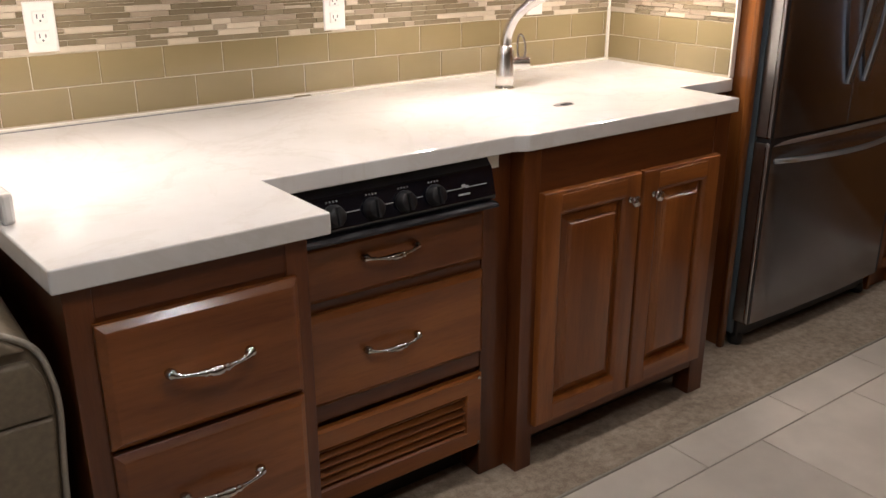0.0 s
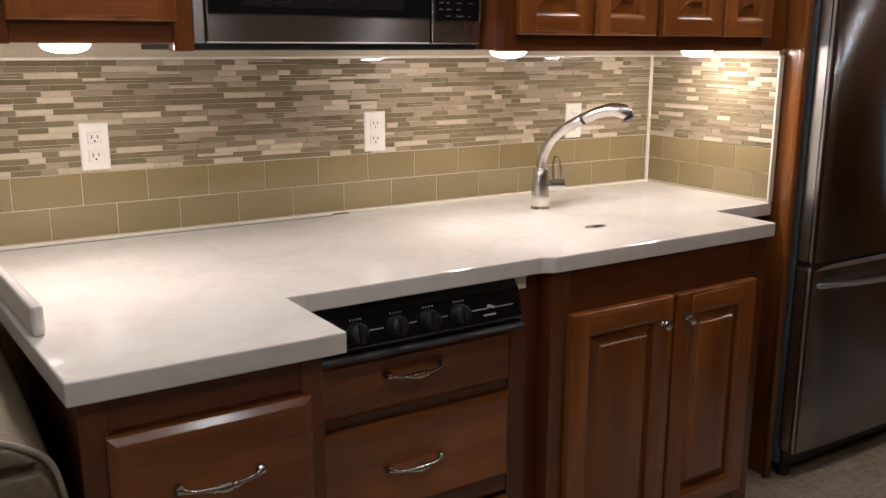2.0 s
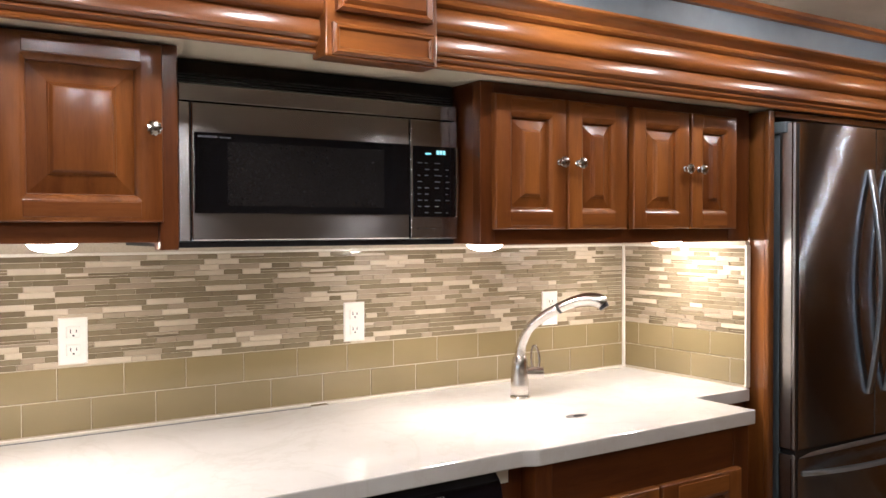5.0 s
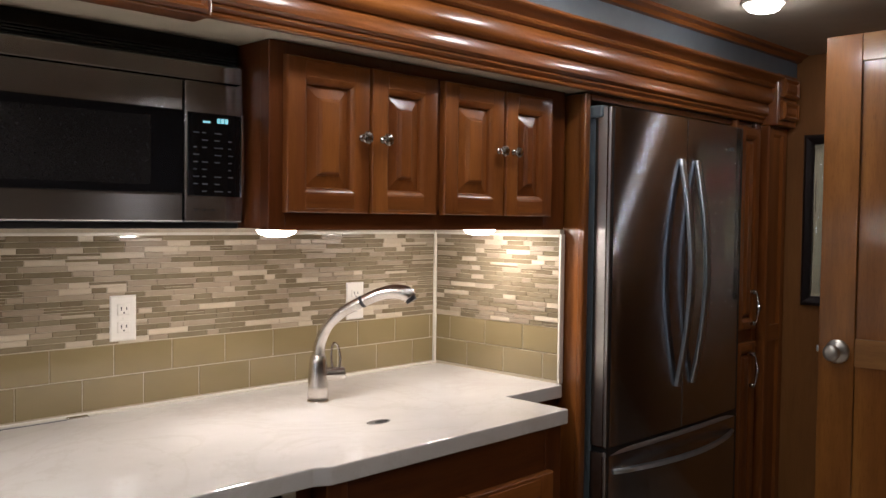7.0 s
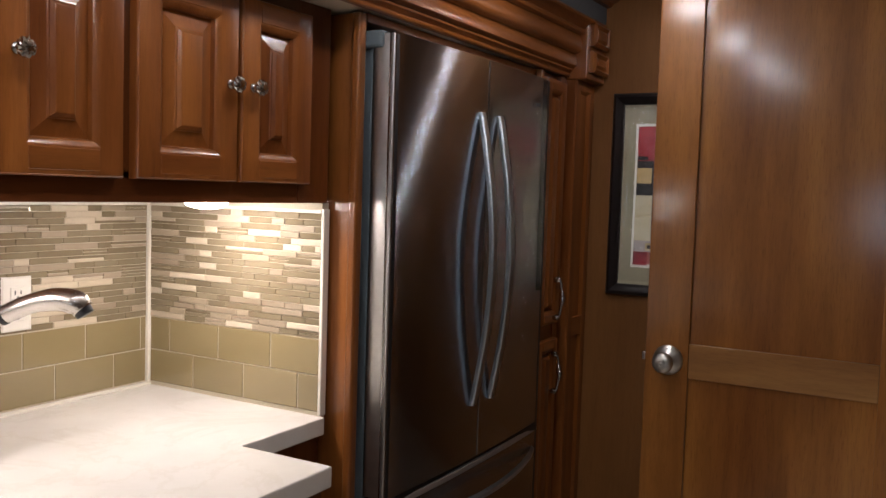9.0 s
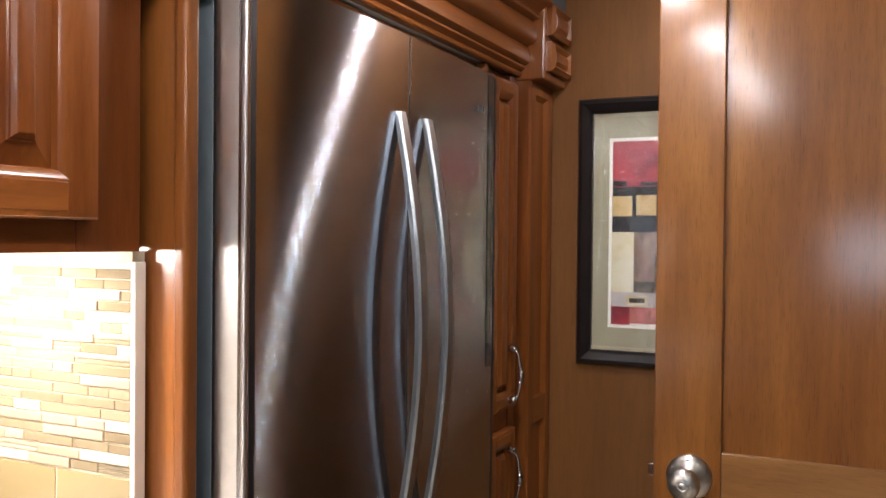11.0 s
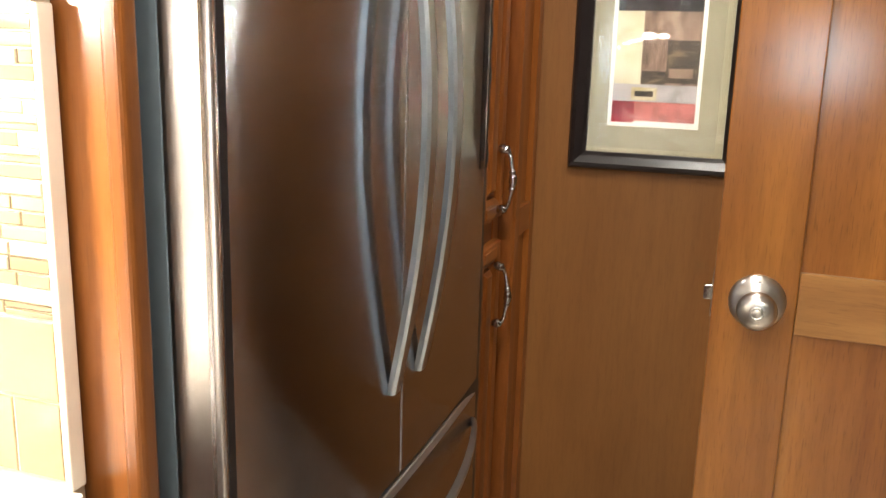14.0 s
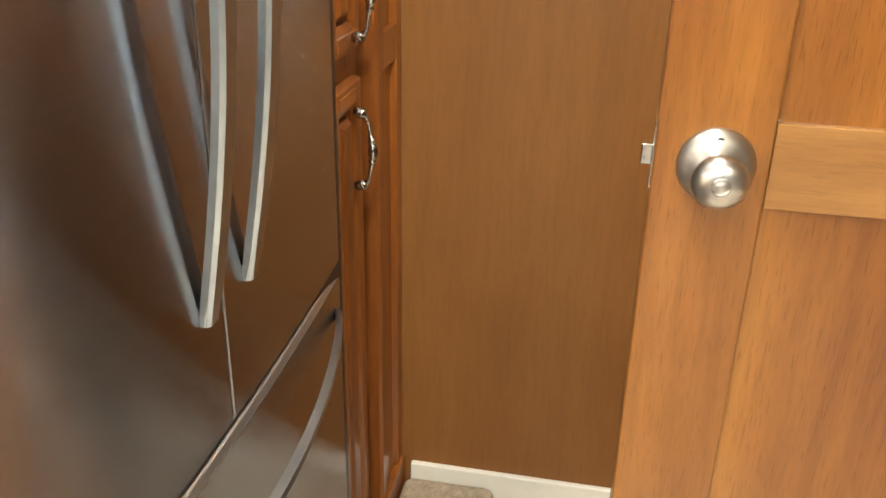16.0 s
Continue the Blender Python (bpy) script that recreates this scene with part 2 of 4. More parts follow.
def stone_top():
    """Polished white engineered stone with faint warm and grey veining."""
    m, nt, p = material("white_stone_counter")
    v = coords(nt, (1, 1, 1), False)
    cloud = noise_at(nt, v, 3.2, 6, 0.6)
    vein = node(nt, "ShaderNodeTexNoise", Scale=2.4, Detail=7.0, Roughness=0.65, Distortion=1.4)
    nt.links.new(v, vein.inputs["Vector"])
    base = ramp(nt, cloud, [(0.30, (0.66, 0.64, 0.60)), (0.50, (0.72, 0.70, 0.66)), (0.70, (0.77, 0.76, 0.72))])
    lines = ramp(nt, vein.outputs["Fac"], [(0.455, (1, 1, 1)), (0.495, (0.945, 0.935, 0.915)), (0.53, (1, 1, 1))])
    nt.links.new(mix(nt, base, lines, 0.85), p.inputs["Base Color"])
    p.inputs["Roughness"].default_value = 0.035
    p.inputs["Coat Weight"].default_value = 0.3
    p.inputs["Coat Roughness"].default_value = 0.02
    return m


COUNTER = stone_top()


def piece_material(name, colours, rough, coat=0.0, relief=0.0, island=False, scale=60):
    """One kind of tile, each piece in its own shade."""
    m, nt, p = material(name)
    if island:
        rnd = nt.nodes.new("ShaderNodeNewGeometry").outputs["Random Per Island"]
    else:
        rnd = nt.nodes.new("ShaderNodeObjectInfo").outputs["Random"]
    tone = ramp(nt, rnd, [(i / max(1, len(colours) - 1), c) for i, c in enumerate(colours)])
    f = noise_at(nt, coords(nt, (0.4, 1, 1), not island), scale, 4)
    cloud = ramp(nt, f, [(0.3, (0.86, 0.85, 0.83)), (0.7, (1, 1, 1))])
    nt.links.new(mix(nt, tone, cloud, 0.8), p.inputs["Base Color"])
    p.inputs["Roughness"].default_value = rough
    p.inputs["Coat Weight"].default_value = coat
    p.inputs["Coat Roughness"].default_value = 0.05
    if relief:
        bump(nt, p, f, relief)
    return m


GREEN = [(0.255, 0.200, 0.100), (0.278, 0.218, 0.112), (0.266, 0.209, 0.105)]
SUBWAY = piece_material("olive_glass_tile", GREEN, 0.06, 0.5, 0, False, 8)
MOSAIC_SETS = {
    "glass": ([(0.205, 0.165, 0.100), (0.245, 0.198, 0.124), (0.185, 0.147, 0.090), (0.275, 0.228, 0.148)], 0.05, 0.5),
    "taupe": ([(0.33, 0.265, 0.185), (0.38, 0.31, 0.215), (0.285, 0.225, 0.155)], 0.42, 0.0),
    "cream": ([(0.53, 0.45, 0.33), (0.60, 0.52, 0.39), (0.47, 0.39, 0.285)], 0.45, 0.0),
}
MOSAIC = {k: piece_material("mosaic_" + k, *v) for k, v in MOSAIC_SETS.items()}
MOSAIC_ISLE = {k: piece_material("mosaic_field_" + k, *v, 0.0, True) for k, v in MOSAIC_SETS.items()}
PIPING = plain("grey_piping", (0.31, 0.28, 0.225), 0.5, 0, 0.08, 90)
FABRIC = plain("tan_leather", (0.165, 0.132, 0.086), 0.55, 0, 0.12, 90, 0.25)


# ---- building helpers ----
def part(name, bm, mat, parent=None, label="", smooth=False):
    """Links a bmesh as one mesh object under a thing or under a part."""
    bmesh.ops.recalc_face_normals(bm, faces=bm.faces)
    me = bpy.data.meshes.new(name)
    bm.to_mesh(me)
    bm.free()
    me.materials.append(mat)
    if smooth:
        me.polygons.foreach_set("use_smooth", [True] * len(me.polygons))
    ob = new(name, me)
    if parent is not None:
        ob.parent = parent
        w = Matrix.Translation(parent.location) if parent.type == "EMPTY" else Matrix.Identity(4)
        ob.matrix_parent_inverse = w.inverted()
    if label:
        tagged(ob, label)
    return ob


def rounded(ob, degrees=28):
    """Shades gentle folds of a mesh smooth and leaves its sharp edges sharp."""
    ob.data.polygons.foreach_set("use_smooth", [True] * len(ob.data.polygons))
    ob.data.set_sharp_from_angle(angle=radians(degrees))
    return ob


def thing(name, at, label, category, group="", kind=""):
    """An Empty at a thing's base."""
    ob = new(name)
    ob.empty_display_size = 0.05
    ob.location = at
    return tagged(ob, label, category, group, kind)


def box(x0, x1, y0, y1, z0, z1, bevel=0.0, bm=None, segs=2):
    """A box; with bevel its edges are rounded."""
    b = bmesh.new()
    bmesh.ops.create_cube(b, size=1.0)
    for v in b.verts:
        v.co = Vector((x0 + (v.co.x + 0.5) * (x1 - x0), y0 + (v.co.y + 0.5) * (y1 - y0), z0 + (v.co.z + 0.5) * (z1 - z0)))
    if bevel:
        bmesh.ops.bevel(b, geom=b.edges[:], offset=bevel, segments=segs, affect="EDGES", profile=0.5)
    if bm is None:
        return b
    return join(bm, b)


def join(bm, b):
    me = bpy.data.meshes.new("tmp")
    b.to_mesh(me)
    b.free()
    bm.from_mesh(me)
    bpy.data.meshes.remove(me)
    return bm


def rings(x0, x1, z0, z1, steps, cap=True, back=True, bm=None):
    """A rectangular panel that faces -y: rings of (inset, y) joined from the outside in."""
    bm = bm or bmesh.new()
    loops = []
    for inset, y in steps:
        loops.append([bm.verts.new(c) for c in ((x0 + inset, y, z0 + inset), (x1 - inset, y, z0 + inset),
                                                (x1 - inset, y, z1 - inset), (x0 + inset, y, z1 - inset))])
    for a, b in zip(loops, loops[1:]):
        for i in range(4):
            bm.faces.new((a[i], a[(i + 1) % 4], b[(i + 1) % 4], b[i]))
    if cap:
        bm.faces.new(loops[-1])
    if back:
        bm.faces.new(loops[0])
    return bm


def profile_x(points, x0, x1, bm=None):
    """A closed outline of (y, z), drawn out from x0 to x1."""
    bm = bm or bmesh.new()
    a = [bm.verts.new((x0, y, z)) for y, z in points]
    b = [bm.verts.new((x1, y, z)) for y, z in points]
    for i in range(len(points)):
        j = (i + 1) % len(points)
        bm.faces.new((a[i], a[j], b[j], b[i]))
    bm.faces.new(a)
    bm.faces.new(b)
    return bm


def slab(points, z0, z1, bevel=0.0):
    """A closed outline of (x, y), drawn up from z0 to z1."""
    bm = bmesh.new()
    a = [bm.verts.new((x, y, z0)) for x, y in points]
    b = [bm.verts.new((x, y, z1)) for x, y in points]
    for i in range(len(points)):
        j = (i + 1) % len(points)
        bm.faces.new((a[i], a[j], b[j], b[i]))
    bm.faces.new(a)
    bm.faces.new(b)
    bmesh.ops.recalc_face_normals(bm, faces=bm.faces)
    if bevel:
        bmesh.ops.bevel(bm, geom=bm.edges[:], offset=bevel, segments=3, affect="EDGES", profile=0.5)
    return bm


def lathe(profile, seg=24, bm=None, m=None):
    """A round body about the -y axis: profile of (radius, distance out along -y). m places it."""
    b = bmesh.new()
    loops = []
    for r, d in profile:
        loops.append([b.verts.new((r * math.cos(2 * math.pi * i / seg), -d, r * math.sin(2 * math.pi * i / seg))) for i in range(seg)])
    for p, q in zip(loops, loops[1:]):
        for i in range(seg):
            b.faces.new((p[i], p[(i + 1) % seg], q[(i + 1) % seg], q[i]))
    b.faces.new(loops[0])
    b.faces.new(loops[-1])
    if m is not None:
        b.transform(m)
    return b if bm is None else join(bm, b)


def tube(points, radii, seg=12, bm=None, flat=1.0):
    """A round bar along a smooth line through points, with a radius at each. flat squeezes it across the line's own up."""
    pts = [Vector(p) for p in points]
    n = len(pts)
    dense, dr = [], []
    for i in range(n - 1):
        p0, p1, p2, p3 = pts[max(i - 1, 0)], pts[i], pts[i + 1], pts[min(i + 2, n - 1)]
        for k in range(6):
            t = k / 6
            dense.append(0.5 * (2 * p1 + (p2 - p0) * t + (2 * p0 - 5 * p1 + 4 * p2 - p3) * t * t + (3 * p1 - p0 - 3 * p2 + p3) * t ** 3))
            dr.append(radii[i] + (radii[i + 1] - radii[i]) * (t * t * (3 - 2 * t)))
    dense.append(pts[-1])
    dr.append(radii[-1])
    b = bmesh.new()
    loops = []
    side = None
    for i, p in enumerate(dense):
        d = (dense[min(i + 1, len(dense) - 1)] - dense[max(i - 1, 0)]).normalized()
        if side is None:
            side = d.cross(Vector((0, 0, 1)))
            if side.length < 0.2:
                side = d.cross(Vector((1, 0, 0)))
        side = (side - d * side.dot(d)).normalized()
        up = side.cross(d)
        loops.append([b.verts.new(p + dr[i] * (side * math.cos(2 * math.pi * k / seg) + up * flat * math.sin(2 * math.pi * k / seg))) for k in range(seg)])
    for p, q in zip(loops, loops[1:]):
        for k in range(seg):
            b.faces.new((p[k], p[(k + 1) % seg], q[(k + 1) % seg], q[k]))
    b.faces.new(loops[0])
    b.faces.new(loops[-1])
    return b if bm is None else join(bm, b)


FACE_X = Matrix.Rotation(radians(-90), 4, "Z")


# ---- the room ----
def setting(name, bm, mat, label, category):
    return tagged(part(name, bm, mat), label, category, "", "structure")


floor = setting("floor", box(-4.2, 1.4, -3.4, 0.06, -0.10, -0.008), FLOORGROUT, "beige tiled floor with grey grout joints", "floor")
carpet = setting("carpet", box(-4.2, 1.4, -0.858, 0.0, -0.008, 0.004, 0.003), CARPET, "tan carpet strip along the cabinet bases", "carpet")
setting("carpet_edge", box(-4.2, 1.2, -0.864, -0.857, -0.006, 0.0052, 0.0015), PIPING, "pale bound edge of the tan carpet strip", "trim")
ceiling = setting("ceiling", box(-4.2, 1.4, -3.4, 0.06, CEIL, CEIL + 0.08), CEILING, "beige padded vinyl ceiling with round lights", "ceiling")
wall_north = setting("wall_north", box(-4.2, 1.4, -0.0008, 0.10, -0.1, CEIL + 0.08), GROUT, "wall behind the counter with a tiled backsplash", "wall")
# south and west walls are added out of view to close the room
wall_south = setting("wall_south", box(-4.2, 1.4, -3.50, -3.4, -0.1, CEIL + 0.08), UNSEEN_WALL, "unseen plain tan wall added across the room", "wall")
wall_west = setting("wall_west", box(-4.3, -4.2, -3.5, 0.1, -0.1, CEIL + 0.08), UNSEEN_WALL, "unseen plain tan wall added at the end of the room", "wall")
wall_east = setting("wall_east", box(1.222, 1.40, -3.5, 0.1, -0.1, CEIL + 0.08), LAMINATE, "brown wood laminate wall at the hall's end", "wall")
wall_hall = setting("wall_hall", box(0.545, 0.60, -3.4, -1.735, -0.008, CEIL), LAMINATE, "brown laminate partition wall beside the door", "wall")
wall_side = setting("wall_side", box(-0.0008, 0.02, -0.508, -0.001, CT - 0.03, 1.335), GROUT, "short tiled return wall beside the refrigerator", "wall")

window = thing("window_1", (-4.2, -1.41, 1.05), "small window with pale cool daylight", "window", "", "structure")
part("window_frame", rings(-0.29, 0.29, 1.05, 1.50, [(0, 0.0), (0, -0.02), (0.006, -0.024), (0.034, -0.020), (0.036, -0.002)], False, True), WOOD_H, window).matrix_basis = Matrix.Identity(4)
for ch in window.children:
    ch.data.transform(Matrix.Translation((-4.199, -1.41, 0)) @ Matrix.Rotation(radians(90), 4, "Z"))
part("pane", box(-4.198, -4.190, -1.66, -1.16, 1.09, 1.46), SKYPANE, window, "pane with cool daylight")
baseboard = setting("baseboard", box(1.208, 1.222, -1.75, -0.66, 0.0, 0.078, 0.003), WHITEPL, "white baseboard along the laminate wall", "baseboard")

# floor tiles, 0.45 m, laid in running rows
tile_meshes = {}
row_edges = [-0.862, -0.996, -1.446, -1.896, -2.346, -2.796, -3.246, -3.4]
for j, (ya, yb) in enumerate(zip(row_edges, row_edges[1:])):
    k = -0.576 + (0.225 if j % 2 else 0.0) - 0.45 * 8
    while k < 1.25:
        xa, xb = max(k, -4.2), min(k + 0.45, 1.4)
        if xb - xa > 0.02:
            key = (round(xb - xa, 3), round(ya - yb, 3))
            w, d = xb - xa, ya - yb
            if key not in tile_meshes:
                ob = part("tile", box(0.0015, w - 0.0015, 0.0015, d - 0.0015, -0.01, 0.0, 0.0015, segs=1), FLOORTILE, floor)
                tile_meshes[key] = ob.data
            else:
                ob = new("tile", tile_meshes[key])
                ob.parent = floor
            ob.location = (xa, yb, 0.0)
        k += 0.45

# soffit, fascia and mouldings over the slide-out
setting("soffit", box(-4.2, 1.222, -0.60, 0.004, 1.728, 1.76), SOFFIT, "cream soffit panel over the wall cabinets", "soffit")
setting("seal_band", box(-4.2, 1.222, -0.668, -0.60, 1.885, CEIL), GREYBAND, "dark grey seal band above the wooden crown", "seal band")
setting("ceiling_trim", profile_x([(-0.668, 1.953), (-0.682, 1.955), (-0.690, 1.966), (-0.706, 1.972), (-0.710, CEIL), (-0.668, CEIL)], -4.2, 1.222),
        WOOD_H, "narrow cherry wood moulding at the ceiling", "trim")

CROWN = [(-0.598, 1.724), (-0.614, 1.722), (-0.6180, 1.7245), (-0.6190, 1.728), (-0.6170, 1.732), (-0.6150, 1.734), (-0.622, 1.738), (-0.627, 1.741), (-0.6275, 1.745), (-0.6240, 1.747), (-0.6330, 1.750),
         (-0.6375, 1.754), (-0.6380, 1.760), (-0.6375, 1.767), (-0.6360, 1.775), (-0.6335, 1.783), (-0.6305, 1.790), (-0.6380, 1.7915), (-0.6450, 1.7945), (-0.6500, 1.799), (-0.6530, 1.806),
         (-0.6534, 1.813), (-0.6528, 1.820), (-0.6510, 1.829), (-0.6480, 1.838), (-0.6440, 1.845), (-0.654, 1.847), (-0.660, 1.850), (-0.6620, 1.855), (-0.660, 1.860), (-0.658, 1.862), (-0.664, 1.866), (-0.676, 1.875), (-0.688, 1.878), (-0.692, 1.882), (-0.690, 1.888),
         (-0.598, 1.888)]


def crown(name, x0, x1):
    return rounded(setting(name, profile_x(CROWN, x0, x1), WOOD_H, "stepped cherry wood crown moulding with glossy lacquer", "crown moulding"))


crown("crown_moulding", -1.215, 1.06)
crown("crown_moulding", -4.2, -1.475)
block = thing("crown_block", (-1.35, -0.64, 1.71), "cherry wood crown block with two raised panels", "crown block", "", "structure")
part("body", box(-1.475, -1.215, -0.66, -0.598, 1.712, 1.888, 0.004), WOOD_H, block)
part("raised_panel", rings(-1.455, -1.235, 1.800, 1.880, [(0, -0.658), (0, -0.676), (0.006, -0.682), (0.014, -0.674), (0.022, -0.682)], True, True), WOOD_H, block)
part("raised_panel", rings(-1.462, -1.228, 1.716, 1.778, [(0, -0.658), (0, -0.668), (0.005, -0.674), (0.010, -0.674), (0.014, -0.668), (0.020, -0.668)], True, True), WOOD_H, block)
block2 = thing("crown_block", (1.14, -0.64, 1.72), "cherry wood corner block ending the crown", "crown block", "", "structure")
part("body", box(1.06, 1.218, -0.672, -0.598, 1.715, 1.90, 0.004), WOOD_V, block2)
part("raised_panel", rings(1.075, 1.203, 1.735, 1.80, [(0, -0.67), (0, -0.684), (0.008, -0.692), (0.016, -0.684), (0.024, -0.69)], True, True), WOOD_V, block2)
part("raised_panel", rings(1.075, 1.203, 1.815, 1.885, [(0, -0.67), (0, -0.684), (0.008, -0.692), (0.016, -0.684), (0.024, -0.69)], True, True), WOOD_V, block2)


# ---- lamps ----
def puck(x, y):
    t = thing("cabinet_light", (x, y, 1.33), "round glowing puck light under the wall cabinet", "light", "puck lights")
    m = Matrix.Translation((x, y, 1.352 if x < -1.5 else 1.3375)) @ Matrix.Rotation(radians(90), 4, "X")
    part("housing", lathe([(0.050, 0.0), (0.050, 0.003), (0.047, 0.005), (0.044, 0.005)], 32, m=m), WHITEPL, t, "white plastic rim", True)
    part("lens", lathe([(0.045, 0.002), (0.0445, 0.006), (0.038, 0.0135), (0.022, 0.019), (0.004, 0.0205)], 20, m=m), PUCK_LENS, t, "frosted glowing lens", True)


def ceiling_spot(x, y, lens, size=1.0):
    t = thing("ceiling_light", (x, y, CEIL), "round recessed ceiling light with a white rim, some added as fill", "light", "ceiling lights")
    m = Matrix.Translation((x, y, CEIL)) @ Matrix.Rotation(radians(90), 4, "X")
    part("rim", lathe([(r * size, d) for r, d in ((0.062, 0.0), (0.062, 0.005), (0.056, 0.010), (0.051, 0.008), (0.051, 0.0))], 36, m=m), WHITEPL, t, "white enamelled rim", True)
    part("lens", lathe([(r * size, d * size) for r, d in ((0.050, 0.002), (0.049, 0.014), (0.041, 0.025), (0.023, 0.031), (0.003, 0.032))], 20, m=m), lens, t, "frosted glowing lens", True)


for px, py in PUCKS:
    puck(px, py)
# the ceiling row, then the added fill lamps
for sx, sy in SPOTS_AND_FILLS:
    ceiling_spot(sx, sy, SPOT_LENS)
ceiling_spot(*HALL_SPOT, HALL_LENS, 0.48)


# ---- cabinets ----
def knob(parent, x, y, z):
    """A cast chrome knob with a fluted head."""
    bm = lathe([(0.008, 0.0), (0.008, 0.003), (0.0042, 0.006), (0.0042, 0.012), (0.009, 0.0155), (0.0128, 0.018), (0.0142, 0.021), (0.0135, 0.0242), (0.0105, 0.0275), (0.0060, 0.0295), (0.001, 0.0300)], 18)
    for v in bm.verts:
        r = math.hypot(v.co.x, v.co.z)
        if r > 0.005 and v.co.y < -0.014:
            a = math.atan2(v.co.z, v.co.x) + 60.0 * v.co.y
            k = 1 + 0.12 * math.cos(9 * a)
            v.co.x, v.co.z = v.co.x * k, v.co.z * k
    bm.transform(Matrix.Translation((x, y, z)))
    return part("knob", bm, PULLMETAL, parent, "fluted chrome knob")


def pull(parent, x, y, z, length=0.132, upright=False):
    """A bowed chrome pull with a swollen middle and leaf-shaped ends."""
    h = length / 2
    half = [(1.0, 0.0, 0.0, 0.0062), (0.985, -0.008, 0.001, 0.0090), (0.95, -0.014, 0.001, 0.0092), (0.885, -0.019, 0.0, 0.0050), (0.80, -0.022, -0.001, 0.0034), (0.74, -0.0235, -0.001, 0.0042), (0.68, -0.0245, -0.002, 0.0030),
            (0.52, -0.026, -0.003, 0.0034), (0.36, -0.028, -0.0035, 0.0046), (0.27, -0.029, -0.004, 0.0070), (0.20, -0.0295, -0.004, 0.0056), (0.10, -0.0305, -0.004, 0.0082)]
    line = [(-k * h, oy, oz, r) for k, oy, oz, r in half] + [(0.0, -0.031, -0.004, 0.0086)] + [(k * h, oy, oz, r) for k, oy, oz, r in reversed(half)]
    pts, rad = [q[:3] for q in line], [q[3] for q in line]
    bm = tube(pts, rad, 10)
    if upright:
        bm.transform(Matrix.Rotation(radians(90), 4, "Y"))
    bm.transform(Matrix.Translation((x, y, z)))
    return part("handle", bm, PULLMETAL, parent, "bowed chrome pull", True)


def raised_door(parent, x0, x1, z0, z1, y, thick=0.020, stile=0.048, slope=0.030, name="door"):
    """A frame with an eased edge round a raised and fielded panel. y is the back plane; the door faces -y."""
    f = y - thick
    bm = rings(x0, x1, z0, z1, [(0, y), (0, f + 0.007), (0.001, f + 0.004), (0.003, f + 0.0015), (0.008, f), (stile - 0.004, f), (stile - 0.001, f + 0.0012), (stile + 0.004, f + 0.0040), (stile + 0.0075, f + 0.0080), (stile + 0.009, f + 0.0165)], False, True)
    d = rounded(part(name, bm, WOOD_V, parent))
    s = stile + 0.008
    e = s + slope
    rounded(part("panel", rings(x0, x1, z0, z1, [(s, f + 0.0162), (s + 0.002, f + 0.0164), (s + 0.008, f + 0.0150), (e - 0.012, f + 0.0088), (e - 0.0105, f + 0.0066), (e - 0.0085, f + 0.0060), (e - 0.0045, f + 0.0012), (e - 0.003, f + 0.0002), (e, f - 0.0004)], True, False), WOOD_V, d), 14)
    # horizontal rails, laid a hair proud so that their grain runs across
    for za, zb in ((z0 + 0.009, z0 + stile - 0.001), (z1 - stile + 0.001, z1 - 0.009)):
        part("rail", box(x0 + stile, x1 - stile, f - 0.0012, f + 0.004, za + (0.0 if za < (z0 + z1) / 2 else 0.004), zb - (0.004 if za < (z0 + z1) / 2 else 0.0), 0.001, segs=1), WOOD_H, d)
    return d


def drawer_front(parent, x0, x1, z0, z1, y, thick=0.020, name="drawer_front"):
    f = y - thick
    bm = rings(x0, x1, z0, z1, [(0, y), (0, f + 0.0105), (0.0012, f + 0.009), (0.0115, f + 0.0008), (0.0135, f)], True, True)
    return part(name, bm, WOOD_H, parent)


# drawer base beside the sofa
base_l = thing("drawer_cabinet", (-1.85, -0.45, 0.0), "cherry wood base cabinet with stacked drawers and chrome pulls", "cabinet", "base cabinets")
part("body", box(-2.047, -1.664, -0.935, 0.0, 0.004, 0.85, 0.002), FRAME_V, base_l)
part("stile", box(-2.047, -2.006, -0.939, -0.930, 0.004, 0.85, 0.0015), FRAME_V, base_l)
part("stile", box(-1.704, -1.664, -0.939, -0.930, 0.004, 0.85, 0.0015), FRAME_V, base_l)
part("rail", box(-2.006, -1.704, -0.938, -0.930, 0.795, 0.85, 0.001), FRAME_H, base_l)
for za, zb in ((0.580, 0.788), (0.354, 0.571), (0.10, 0.338)):
    d = drawer_front(base_l, -2.012, -1.690, za, zb, -0.938)
    pull(d, -1.853, -0.958, (za + zb) / 2 + 0.006)

# drawer base under the cooktop
base_m = thing("cooktop_cabinet", (-1.35, -0.35, 0.0), "cherry wood base cabinet with two drawers and a louvred vent", "cabinet", "base cabinets")
part("body", box(-1.662, -1.004, -0.655, 0.0, 0.10, 0.745), FRAME_V, base_m)
part("back_panel", box(-1.662, -1.004, -0.60, -0.58, 0.004, 0.10), GAP_SHADE, base_m)
part("stile", box(-1.084, -1.002, -0.672, -0.60, 0.004, 0.85, 0.002), FRAME_V, base_m)
part("stile", box(-1.662, -1.606, -0.672, -0.60, 0.004, 0.85, 0.002), FRAME_V, base_m)
part("rail", box(-1.606, -1.084, -0.668, -0.652, 0.316, 0.745), FRAME_H, base_m)
for za, zb in ((0.600, 0.728), (0.362, 0.574)):
    d = drawer_front(base_m, -1.612, -1.086, za, zb, -0.671)
    pull(d, -1.349, -0.691, (za + zb) / 2 + (0.018 if za > 0.5 else 0.002))
